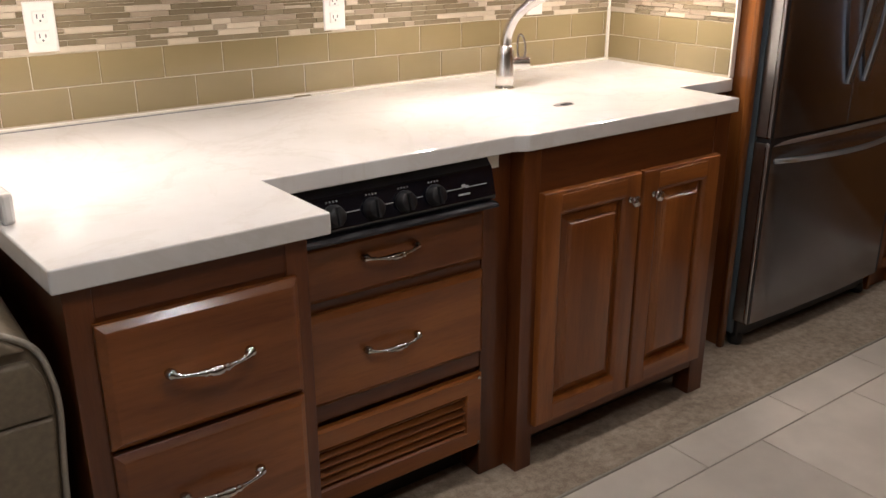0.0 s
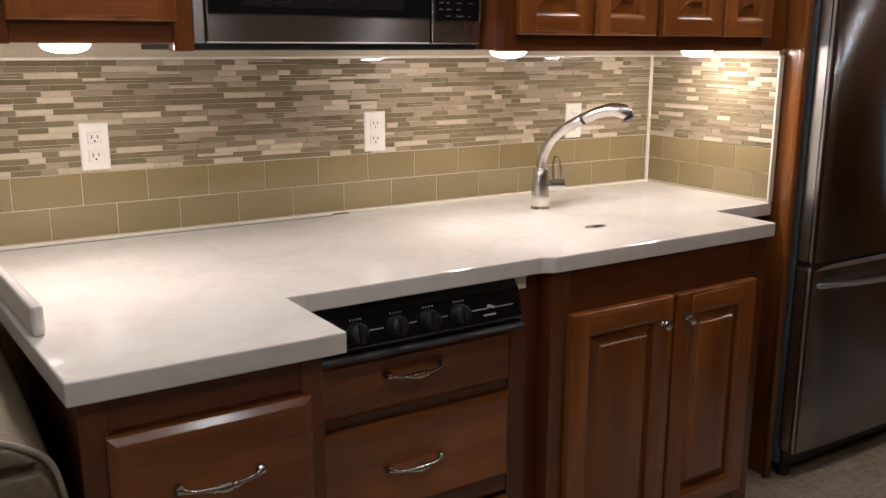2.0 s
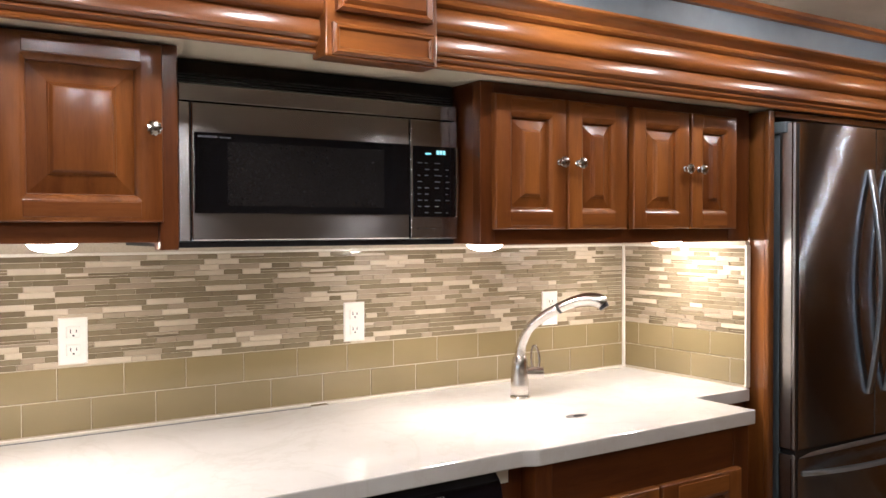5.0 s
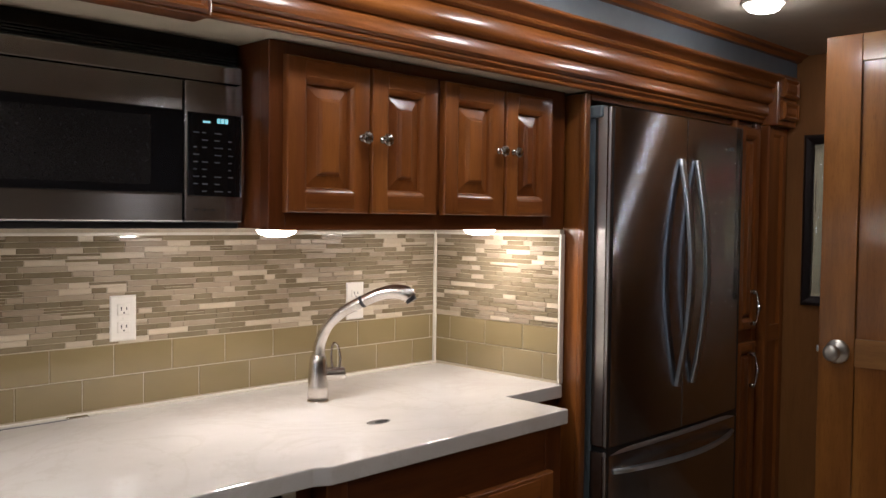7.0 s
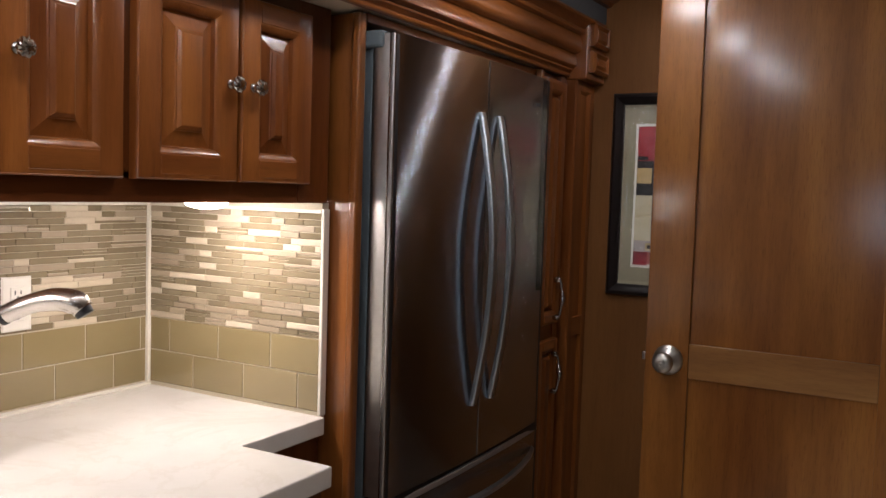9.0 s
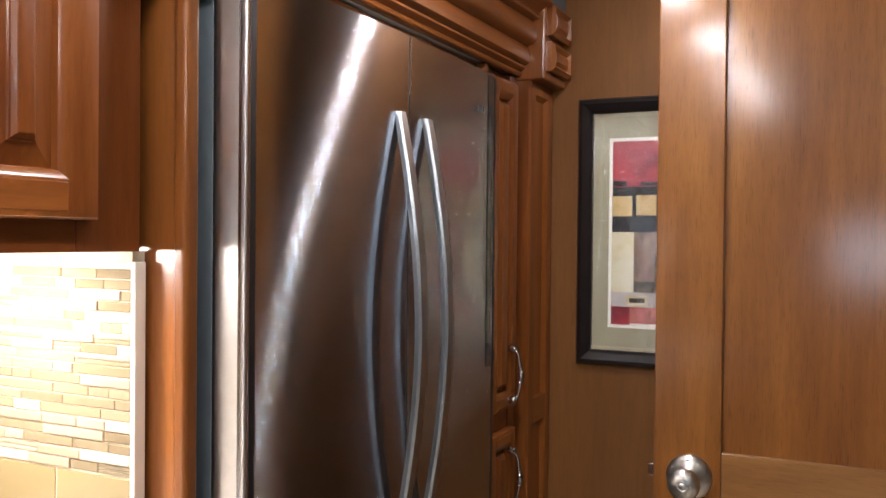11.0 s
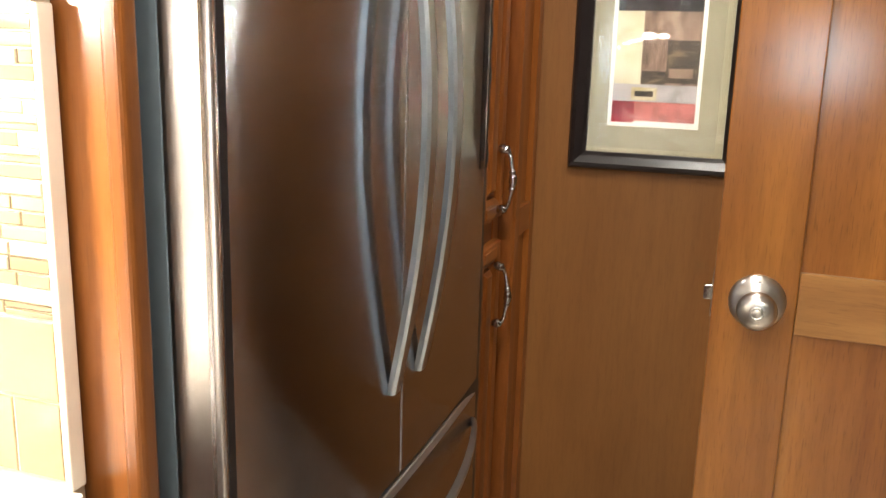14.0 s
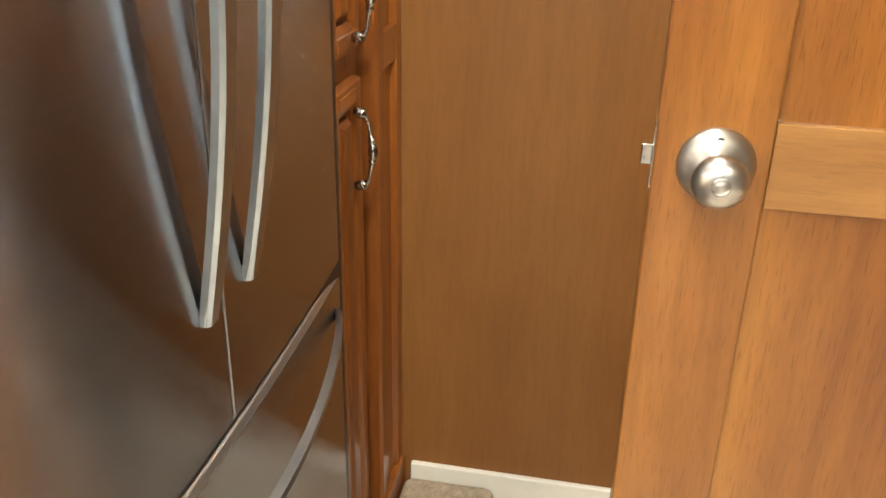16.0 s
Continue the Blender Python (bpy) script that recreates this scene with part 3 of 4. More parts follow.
vent = part("vent_panel", rings(-1.612, -1.088, 0.108, 0.307, [(0, -0.671), (0, -0.684), (0.006, -0.690), (0.046, -0.690), (0.050, -0.684), (0.052, -0.668)], False, False), WOOD_H, base_m, "louvred wooden vent panel")
part("backing", box(-1.565, -1.135, -0.669, -0.660, 0.155, 0.272), GAP_SHADE, vent)
for i in range(5):
    b = box(-1.563, -1.137, -0.009, 0.009, -0.0035, 0.0035, 0.002)
    b.transform(Matrix.Translation((0, -0.678, 0.171 + 0.0215 * i)) @ Matrix.Rotation(radians(38), 4, "X"))
    part("slat", b, WOOD_H, vent)
for sx in (-1.598, -1.100):
    for sz in (0.120, 0.299):
        part("screw", lathe([(0.004, 0.0), (0.004, 0.0015), (0.001, 0.002)], 10, m=Matrix.Translation((sx, -0.690, sz))), NICKEL, vent)

# sink base
base_r = thing("sink_cabinet", (-0.63, -0.36, 0.0), "cherry wood sink cabinet with two raised-panel doors", "cabinet", "base cabinets")
part("body", box(-0.998, -0.262, -0.700, 0.0, 0.10, 0.85), FRAME_V, base_r)
part("back_panel", box(-0.998, -0.262, -0.62, -0.60, 0.004, 0.10), GAP_SHADE, base_r)
part("stile", box(-1.000, -0.948, -0.718, -0.66, 0.004, 0.85, 0.002), FRAME_V, base_r)
part("stile", box(-0.322, -0.260, -0.718, -0.66, 0.004, 0.85, 0.002), FRAME_V, base_r)
part("rail", box(-0.948, -0.322, -0.716, -0.69, 0.735, 0.85, 0.001), FRAME_H, base_r)
part("rail", box(-0.948, -0.322, -0.716, -0.69, 0.095, 0.140, 0.001), FRAME_H, base_r)
d = raised_door(base_r, -0.952, -0.621, 0.128, 0.744, -0.718, 0.020, 0.055, 0.032)
knob(d, -0.662, -0.738, 0.680)
d = raised_door(base_r, -0.612, -0.310, 0.128, 0.744, -0.718, 0.020, 0.055, 0.032)
knob(d, -0.575, -0.738, 0.680)

filler = thing("filler_cabinet", (-0.12, -0.25, 0.0), "narrow recessed cherry cabinet beside the sink base", "cabinet", "base cabinets")
part("body", box(-0.258, 0.018, -0.495, 0.0, 0.004, 0.85, 0.002), FRAME_V, filler)

# refrigerator surround
panel = thing("tall_gable", (0.035, -0.29, 0.0), "tall cherry wood panel beside the refrigerator", "cabinet gable")
part("side_board", box(0.021, 0.031, -0.575, 0.0, 0.004, 1.722, 0.001), GOLDWOOD, panel)
part("front_stile", box(0.006, 0.031, -0.588, -0.566, 0.004, 1.722, 0.007, segs=4), GOLDWOOD, panel)
header = thing("refrigerator_header", (0.45, -0.3, 1.70), "cherry wood header board above the refrigerator", "cabinet panel")
part("front_rail", box(0.031, 0.88, -0.588, -0.566, 1.704, 1.722, 0.002), WOOD_H, header)
part("board", box(0.031, 0.88, -0.566, 0.0, 1.712, 1.722), WOOD_Y, header)

# wall cabinets beside the refrigerator
upper_r = thing("wall_cabinet", (-0.53, -0.26, 1.335), "cherry wood wall cabinet with four raised-panel doors", "cabinet", "wall cabinets")
part("body", box(-1.002, 0.0, -0.505, 0.0, 1.338, 1.727, 0.001), FRAME_V, upper_r)
part("stile", box(-1.004, -0.962, -0.522, -0.49, 1.335, 1.727, 0.002), FRAME_V, upper_r)
part("stile", box(-0.545, -0.495, -0.520, -0.49, 1.372, 1.705, 0.001), FRAME_V, upper_r)
part("stile", box(-0.098, 0.0, -0.520, -0.49, 1.335, 1.727, 0.002), FRAME_V, upper_r)
part("rail", box(-0.962, -0.098, -0.520, -0.49, 1.335, 1.385, 0.002), FRAME_H, upper_r)
part("rail", box(-0.962, -0.098, -0.520, -0.49, 1.690, 1.727, 0.001), FRAME_H, upper_r)
for xa, xb, kx in ((-0.970, -0.746, -0.772), (-0.739, -0.531, -0.711), (-0.507, -0.285, -0.309), (-0.277, -0.080, -0.252)):
    d = raised_door(upper_r, xa, xb, 1.372, 1.699, -0.520, 0.020, 0.046, 0.038)
    knob(d, kx, -0.540, 1.540)

# wall cabinets past the microwave
for n, (xa, xb, da, db, kx) in enumerate(((-2.088, -1.722, -2.040, -1.754, -1.777), (-2.62, -2.092, -2.58, -2.13, -2.16))):
    c = thing("wall_cabinet", ((xa + xb) / 2, -0.26, 1.335), "cherry wood wall cabinet with one raised-panel door", "cabinet", "wall cabinets")
    part("body", box(xa, xb, -0.505, 0.0, 1.352, 1.727, 0.001), FRAME_V, c)
    part("stile", box(xa, da + 0.006, -0.520, -0.49, 1.348, 1.727, 0.003), FRAME_V, c)
    part("stile", box(db - 0.006, xb, -0.526, -0.49, 1.335, 1.727, 0.003), FRAME_V, c)
    part("rail", box(da, db, -0.518, -0.49, 1.350, 1.400, 0.002), FRAME_H, c)
    d = raised_door(c, da, db, 1.388, 1.722, -0.520, 0.020, 0.042, 0.046)
    knob(d, kx, -0.540, 1.562)

# ---- countertop ----
counter = tagged(part("countertop", slab([(-2.128, -0.002), (-2.062, -0.957), (-1.627, -0.957), (-1.634, -0.714), (-1.030, -0.714), (-0.998, -0.731),
                                          (-0.247, -0.731), (-0.247, -0.524), (0.0025, -0.524), (0.0025, -0.002)], CT - 0.038, CT, 0.0035), COUNTER),
                 "polished white stone countertop with faint veining", "countertop")
lip = tagged(part("back_lip", box(-2.10, -0.004, -0.016, -0.001, CT, CT + 0.0065, 0.002), TRIMW), "white caulked lip where the counter meets the tiles", "trim", "", "structure")
seam = tagged(part("counter_seam", box(-2.10, -1.16, -0.0215, -0.0175, CT, CT + 0.0012), GREYBAND), "thin grey seam along the back of the countertop", "trim", "", "structure")
clip = tagged(part("counter_clip", box(-1.215, -1.165, -0.030, -0.017, CT, CT + 0.006, 0.002), CHROME), "small chrome clip at the counter's back seam", "clip")
b = box(-0.010, 0.010, -0.735, 0.0, CT, CT + 0.052, 0.006)
b.transform(Matrix.Translation((-2.110, 0.01, 0)) @ Matrix.Rotation(math.atan2(0.066, 0.955), 4, Vector((0, 0, 1))))
tagged(part("end_splash", b, COUNTER), "low white stone upstand on the counter's end", "upstand")

hole = thing("sink_cover_ring", (-0.693, -0.516, CT), "small steel finger ring set into the sink cover", "pull ring")
m = Matrix.Translation((-0.693, -0.516, CT)) @ Matrix.Diagonal((1.0, 0.55, 1.0, 1.0)) @ Matrix.Rotation(radians(-90), 4, "X")
part("rim", lathe([(0.033, -0.001), (0.033, 0.0012), (0.029, 0.0016), (0.028, 0.0004)], 28, m=m), DULLGREY, hole, "", True)
part("well", lathe([(0.0285, 0.0), (0.0285, 0.0006), (0.001, 0.0007)], 28, m=m), DULLGREY, hole, "grey recess")
# flat dark disc, set off-centre, stands in for shade inside the finger hole
part("opening", lathe([(0.019, 0.0006), (0.019, 0.0011), (0.001, 0.0012)], 24, m=Matrix.Translation((0.006, -0.004, 0)) @ m), GAP_SHADE, hole, "flat dark disc for the shaded finger hole")

# ---- faucet ----
fx, fy = -0.66, -0.241
faucet = thing("faucet", (fx, fy, CT), "brushed nickel pull-out kitchen faucet on the counter", "faucet")
m = Matrix.Translation((fx, fy, CT)) @ Matrix.Rotation(radians(-90), 4, "X")
part("base_ring", lathe([(0.0285, 0.0), (0.0285, 0.004), (0.0268, 0.006)], 28, m=m), NICKEL, faucet, "", True)
part("body", lathe([(0.0265, 0.005), (0.026, 0.040), (0.0245, 0.085), (0.022, 0.110), (0.0185, 0.118), (0.0165, 0.122)], 28, m=m), NICKEL, faucet, "", True)
part("spout", tube([(fx, fy, CT + 0.115), (fx + 0.002, fy - 0.006, CT + 0.155), (fx + 0.012, fy - 0.026, CT + 0.200), (fx + 0.034, fy - 0.062, CT + 0.237), (fx + 0.058, fy - 0.102, CT + 0.262)],
                   [0.0165, 0.0150, 0.0140, 0.0140, 0.0150], 18), NICKEL, faucet, "", True)
part("seam_ring", tube([(fx + 0.0575, fy - 0.1012, CT + 0.2615), (fx + 0.0605, fy - 0.1062, CT + 0.2645)], [0.0162, 0.0162], 18), MATBLACK, faucet, "dark joint ring", True)
part("spray_head", tube([(fx + 0.0600, fy - 0.1055, CT + 0.2640), (fx + 0.080, fy - 0.140, CT + 0.282), (fx + 0.101, fy - 0.176, CT + 0.291), (fx + 0.116, fy - 0.202, CT + 0.287), (fx + 0.122, fy - 0.213, CT + 0.276)],
                        [0.0150, 0.0158, 0.0185, 0.0200, 0.0170], 18), NICKEL, faucet, "", True)
part("nozzle", tube([(fx + 0.121, fy - 0.211, CT + 0.278), (fx + 0.124, fy - 0.217, CT + 0.268)], [0.0150, 0.0140], 16), MATBLACK, faucet, "dark spray nozzle", True)
part("valve", tube([(fx + 0.014, fy - 0.006, CT + 0.070), (fx + 0.040, fy - 0.018, CT + 0.070), (fx + 0.062, fy - 0.028, CT + 0.070)], [0.0180, 0.0182, 0.0168], 20), NICKEL, faucet, "", True)
part("lever", tube([(fx + 0.050, fy - 0.022, CT + 0.080), (fx + 0.056, fy - 0.020, CT + 0.110), (fx + 0.052, fy - 0.014, CT + 0.140), (fx + 0.042, fy - 0.010, CT + 0.148),
                    (fx + 0.035, fy - 0.010, CT + 0.132), (fx + 0.034, fy - 0.012, CT + 0.100), (fx + 0.038, fy - 0.016, CT + 0.080)], [0.0038, 0.0034, 0.0032, 0.0032, 0.0032, 0.0034, 0.0038], 10), NICKEL, faucet, "looped lever", True)


# ---- outlets ----
def outlet(x0, z0):
    w, h = 0.066, 0.111
    o = thing("wall_outlet", (x0 + w / 2, -0.006, z0), "white plastic double wall outlet on the tiles", "outlet", "wall outlets")
    part("plate", rings(x0, x0 + w, z0, z0 + h, [(0, 0.0), (0, -0.004), (0.003, -0.0065), (0.006, -0.007)], True, True), WHITEPL, o)
    for cz in (z0 + 0.034, z0 + 0.077):
        r = part("receptacle", box(x0 + 0.017, x0 + w - 0.017, -0.0095, -0.005, cz - 0.014, cz + 0.014, 0.0025), WHITEPL, o)
        for dx, hh in ((-0.0065, 0.0045), (0.0065, 0.0036)):
            part("slot", box(x0 + w / 2 + dx - 0.0012, x0 + w / 2 + dx + 0.0012, -0.0099, -0.009, cz + 0.002 - hh, cz + 0.002 + hh), MATBLACK, r)
        part("slot", lathe([(0.0024, 0.0), (0.0024, 0.0006), (0.0005, 0.0007)], 10, m=Matrix.Translation((x0 + w / 2, -0.0094, cz - 0.008))), MATBLACK, r)
    part("screw", lathe([(0.003, 0.0), (0.003, 0.001), (0.0005, 0.0013)], 10, m=Matrix.Translation((x0 + w / 2, -0.007, z0 + h / 2))), WHITEPL, o)


for ox in (-1.851, -1.103, -0.377):
    outlet(ox, 1.057)

# ---- cooktop front ----
stove = thing("cooktop_controls", (-1.34, -0.68, 0.745), "black cooktop control panel with four knobs", "cooktop")
part("fascia", profile_x([(-0.60, 0.848), (-0.686, 0.846), (-0.7010, 0.8305), (-0.7040, 0.8285), (-0.7056, 0.8250), (-0.722, 0.765), (-0.720, 0.755), (-0.60, 0.752)], -1.612, -1.086), BLACK, stove)
part("tray", profile_x([(-0.60, 0.751), (-0.728, 0.751), (-0.736, 0.747), (-0.738, 0.742), (-0.733, 0.739), (-0.60, 0.741)], -1.62, -1.088), MATBLACK, stove, "dark drip lip")
TILT = math.atan2(0.020, 0.073)
for kx in (-1.490, -1.400, -1.323, -1.247):
    mm = Matrix.Translation((kx, -0.7145, 0.790)) @ Matrix.Rotation(-TILT, 4, "X")
    k = part("control_knob", lathe([(0.0235, 0.0), (0.0235, 0.006), (0.020, 0.010), (0.0185, 0.020), (0.016, 0.022), (0.001, 0.0225)], 24, m=mm), MATBLACK, stove, "", True)
    q = box(-0.0045, 0.0045, -0.030, -0.018, -0.019, 0.019, 0.002)
    q.transform(mm)
    part("grip", q, MATBLACK, k)
    for i in range(4):
        q = box(-0.0125 + 0.0075 * i, -0.0090 + 0.0075 * i, -0.0012, 0.0004, 0.027, 0.0305)
        q.transform(mm)
        part("mark", q, PRINTMARK, stove)
for xa, xb in ((-1.462, -1.430), (-1.370, -1.352), (-1.292, -1.277), (-1.215, -1.175), (-1.157, -1.107)):
    q = box(xa, xb, -0.0010, 0.0004, -0.001, 0.001)
    q.transform(Matrix.Translation((0, -0.7145, 0.793)) @ Matrix.Rotation(-TILT, 4, "X"))
    part("line_mark", q, PRINTMARK, stove)
for xa, xb, za, zb in ((-1.175, -1.165, 0.0005, 0.0075), (-1.165, -1.157, -0.0015, 0.0045), (-1.187, -1.155, -0.016, -0.012)):
    q = box(xa, xb, -0.0010, 0.0004, za, zb)
    q.transform(Matrix.Translation((0, -0.7145, 0.793)) @ Matrix.Rotation(-TILT, 4, "X"))
    part("mark", q, PRINTMARK, stove)
tagged(part("filler_block", box(-1.083, -1.052, -0.690, -0.60, 0.815, 0.85, 0.001), TRIMW), "small white filler block under the counter", "filler block")

# ---- microwave ----
MX0, MX1, MY = -1.696, -1.014, -0.44
mw = thing("microwave", (-1.355, -0.22, 1.335), "stainless steel built-in microwave over the counter", "microwave")
part("body", box(MX0 + 0.004, MX1 - 0.004, -0.415, 0.0, 1.345, 1.672), SLATE, mw)
part("vent_trim", box(MX0, MX1, MY + 0.002, -0.40, 1.637, 1.673, 0.003), STEEL_MW, mw, "brushed steel top trim")
part("side_trim", box(MX0, -1.673, MY + 0.001, -0.40, 1.351, 1.634, 0.002), STEEL_MW, mw)
mdoor = part("door", rings(-1.670, -1.150, 1.351, 1.634, [(0, -0.41), (0, MY + 0.003), (0.003, MY), (0.006, MY), (0.007, MY)], True, True), STEEL_MW, mw, "brushed steel door")
glass = part("glass", box(-1.664, -1.152, MY - 0.004, MY, 1.408, 1.574, 0.001), BLACKGLASS, mdoor, "black glass")
part("window", box(-1.595, -1.222, MY - 0.0048, MY - 0.0035, 1.424, 1.556, 0.0004), WINDOW, mdoor, "dark meshed window")
part("maker_plate", box(-1.658, -1.618, MY - 0.0046, MY - 0.0038, 1.563, 1.567), KEYMARK, mdoor)
part("maker_plate", box(-1.612, -1.588, MY - 0.0046, MY - 0.0038, 1.5635, 1.5660), KEYMARK, mdoor)
ctl = part("control_column", box(-1.147, MX1, MY, -0.40, 1.351, 1.634, 0.002), STEEL_MW, mw, "brushed steel column")
pad = part("keypad", box(-1.140, -1.022, MY - 0.003, MY, 1.403, 1.572, 0.001), BLACKGLASS, ctl, "black glass keypad")
part("edge_strip", box(-1.021, MX1 + 0.001, MY - 0.006, MY, 1.403, 1.572, 0.002), CHROME, ctl, "bright chrome edge")
for i, (xa, xb) in enumerate(((-1.108, -1.092), (-1.076, -1.069), (-1.067, -1.060), (-1.058, -1.051))):
    part("display_mark", box(xa, xb, MY - 0.0036, MY - 0.0028, 1.553 if i else 1.552, 1.563 if i else 1.556), DISPLAY, ctl)
for r in range(9):
    for c, (xa, w) in enumerate(((-1.130, 0.013), (-1.110, 0.013), (-1.082, 0.020), (-1.050, 0.011))):
        if (r * 5 + c * 3) % 7 == 0:
            continue
        z = 1.412 + r * 0.0148
        part("key_mark", box(xa, xa + w * (0.6 + 0.4 * ((r + c) % 3) / 2), MY - 0.0034, MY - 0.0028, z, z + 0.0026), KEYMARK, ctl)
for i in range(3):
    part("mark", box(-1.128 + i * 0.020, -1.118 + i * 0.020, MY - 0.0008, MY + 0.0006, 1.374, 1.3765), MATBLACK, ctl)
part("bottom_grille", box(MX0 + 0.002, MX1 - 0.002, MY + 0.012, 0.0, 1.337, 1.349, 0.002), MATBLACK, mw, "black underside")
for i in range(4):
    part("top_vent_slat", box(MX0 + 0.004, MX1 - 0.004, MY + 0.012, -0.37, 1.676 + i * 0.006, 1.679 + i * 0.006), MATBLACK, mw)
# near-black board paints the shade of the gap over the microwave
tagged(part("microwave_valance", box(-1.722, -1.004, -0.405, -0.36, 1.674, 1.727, 0.001), GAP_SHADE), "near-black board standing in for the shaded gap above the microwave", "cabinet panel")

# ---- refrigerator ----
FX0, FX1, FXM = 0.056, 0.862, 0.459
fridge = thing("refrigerator", (0.46, -0.32, 0.0), "stainless steel French-door refrigerator with a freezer drawer", "refrigerator")
part("body", box(FX0 + 0.001, FX1 - 0.001, -0.588, -0.02, 0.045, 1.672, 0.004), SLATE, fridge, "slate grey side")


def door_front(x):
    """Where the gently bowed front of the refrigerator lies."""
    return -0.639 - 0.012 * (1 - ((x - FXM) / 0.403) ** 2)


def curved_door(name, x0, x1, z0, z1, parent):
    """A door whose front bows gently across the whole refrigerator."""
    n = 24
    out = [(x0 + 0.004, -0.590), (x0, -0.594), (x0, door_front(x0) + 0.0035), (x0 + 0.0008, door_front(x0) + 0.0012)]
    for i in range(n + 1):
        x = x0 + 0.0025 + (x1 - x0 - 0.005) * i / n
        out.append((x, door_front(x)))
    out += [(x1 - 0.0008, door_front(x1) + 0.0012), (x1, door_front(x1) + 0.0035), (x1, -0.594), (x1 - 0.004, -0.590)]
    return rounded(part(name, slab(out, z0, z1), STEEL, parent, "brushed stainless steel"), 12)


dl = curved_door("door", FX0, FXM - 0.0012, 0.714, 1.686, fridge)
dr = curved_door("door", FXM + 0.0012, FX1, 0.714, 1.686, fridge)
fz = curved_door("freezer_drawer", FX0, FX1, 0.095, 0.688, fridge)
b = bmesh.new()
loops = []
for i in range(25):
    x = FX0 + 0.001 + (FX1 - FX0 - 0.002) * i / 24
    y = door_front(x)
    loops.append([b.verts.new(c) for c in ((x, y + 0.0110, 0.6884), (x, y + 0.0004, 0.6884), (x, y + 0.0005, 0.6900), (x, y + 0.0030, 0.6985), (x, y + 0.0055, 0.7005), (x, y + 0.0110, 0.7005))])
for p, q in zip(loops, loops[1:]):
    for k in range(6):
        b.faces.new((p[k], p[(k + 1) % 6], q[(k + 1) % 6], q[k]))
b.faces.new(loops[0])
b.faces.new(loops[-1])
part("top_edge", b, SATINEDGE, fz, "bright bevelled steel edge")
part("door_gasket", box(FX0 + 0.006, FX1 - 0.006, -0.640, -0.578, 0.098, 1.682), MATBLACK, fridge, "black gasket")
for owner, za, zb in ((fz, 0.100, 0.698), (dl, 0.718, 1.684)):
    side = [(FX0 + 0.003, -0.589), (FX0 - 0.0030, -0.589), (FX0 - 0.0045, -0.594), (FX0 - 0.0045, -0.600)] + [(FX0 - 0.0045 + 0.0055 * (k / 10) ** 1.5, -0.600 - 0.0300 * k / 10) for k in range(1, 11)] + [(FX0 + 0.003, -0.6300)]
    part("side_face", slab(side, za, zb), POLISHED, owner, "polished steel side")
    part("edge_strip", box(FX0 - 0.0012, FX0 + 0.004, -0.6386, -0.6304, za, zb, 0.0022, segs=3), EDGESTEEL, owner, "bright chrome edge strip", True)
part("hinge_cap", box(FX0 - 0.012, FX0 + 0.06, -0.615, -0.55, 1.655, 1.690, 0.006), SLATE, fridge, "slate hinge cover")
part("hinge_cap", box(FX1 - 0.06, FX1 + 0.002, -0.60, -0.53, 1.668, 1.698, 0.006), SLATE, fridge, "slate hinge cover")
part("toe_grille", box(FX0 + 0.01, FX1 - 0.01, -0.600, -0.50, 0.030, 0.092, 0.004), MATBLACK, fridge, "black toe grille")
for wx in (FX0 + 0.03, FX1 - 0.03):
    part("foot", lathe([(0.020, 0.0), (0.024, 0.004), (0.024, 0.030), (0.016, 0.040)], 16, m=Matrix.Translation((wx, -0.585, 0.004)) @ Matrix.Rotation(radians(-90), 4, "X")), MATBLACK, fridge, "black levelling foot", True)


def bar(parent, x, z0, z1, y0, bow, lean=0.0):
    """A flat curved handle that bows out from the door between its two ends."""
    n = 26
    b = bmesh.new()
    loops = []
    for i in range(n + 1):
        t = i / n
        z = z0 + (z1 - z0) * t
        out = bow * math.sin(math.pi * t) ** 0.97
        w = 0.0115 + 0.0015 * math.sin(math.pi * t)
        yo = y0 - out
        th = 0.013
        xx = x
        loops.append([b.verts.new(c) for c in ((xx - w, yo - th * 0.1, z), (xx - w * 0.80, yo - th * 0.45, z), (xx + w * 0.80, yo - th * 0.45, z), (xx + w, yo - th * 0.1, z), (xx + w * 0.9, yo + th * 0.5, z), (xx - w * 0.9, yo + th * 0.5, z))])
    for p, q in zip(loops, loops[1:]):
        for k in range(6):
            b.faces.new((p[k], p[(k + 1) % 6], q[(k + 1) % 6], q[k]))
    b.faces.new(loops[0])
    b.faces.new(loops[-1])
    bmesh.ops.bevel(b, geom=[e for e in b.edges if abs((e.verts[0].co - e.verts[1].co).z) > 0.004], offset=0.0015, segments=2, affect="EDGES")
    return part("handle", b, COOL_LIT_STEEL, parent, "curved satin steel handle")


bar(dl, 0.421, 0.849, 1.556, -0.6545, 0.0425)
bar(dr, 0.517, 0.849, 1.556, -0.6545, 0.0425)
# freezer handle
b = bmesh.new()
loops = []
for i in range(31):
    t = i / 30
    x = 0.095 + 0.728 * t
    out = 0.048 * math.sin(math.pi * t) ** 0.8
    yo = door_front(x) - 0.003 - out
    z = 0.640
    loops.append([b.verts.new(c) for c in ((x, yo + 0.005, z - 0.009), (x, yo - 0.004, z - 0.006), (x, yo - 0.005, z + 0.006), (x, yo + 0.005, z + 0.009))])
for p, q in zip(loops, loops[1:]):
    for k in range(4):
        b.faces.new((p[k], p[(k + 1) % 4], q[(k + 1) % 4], q[k]))
b.faces.new(loops[0])
b.faces.new(loops[-1])
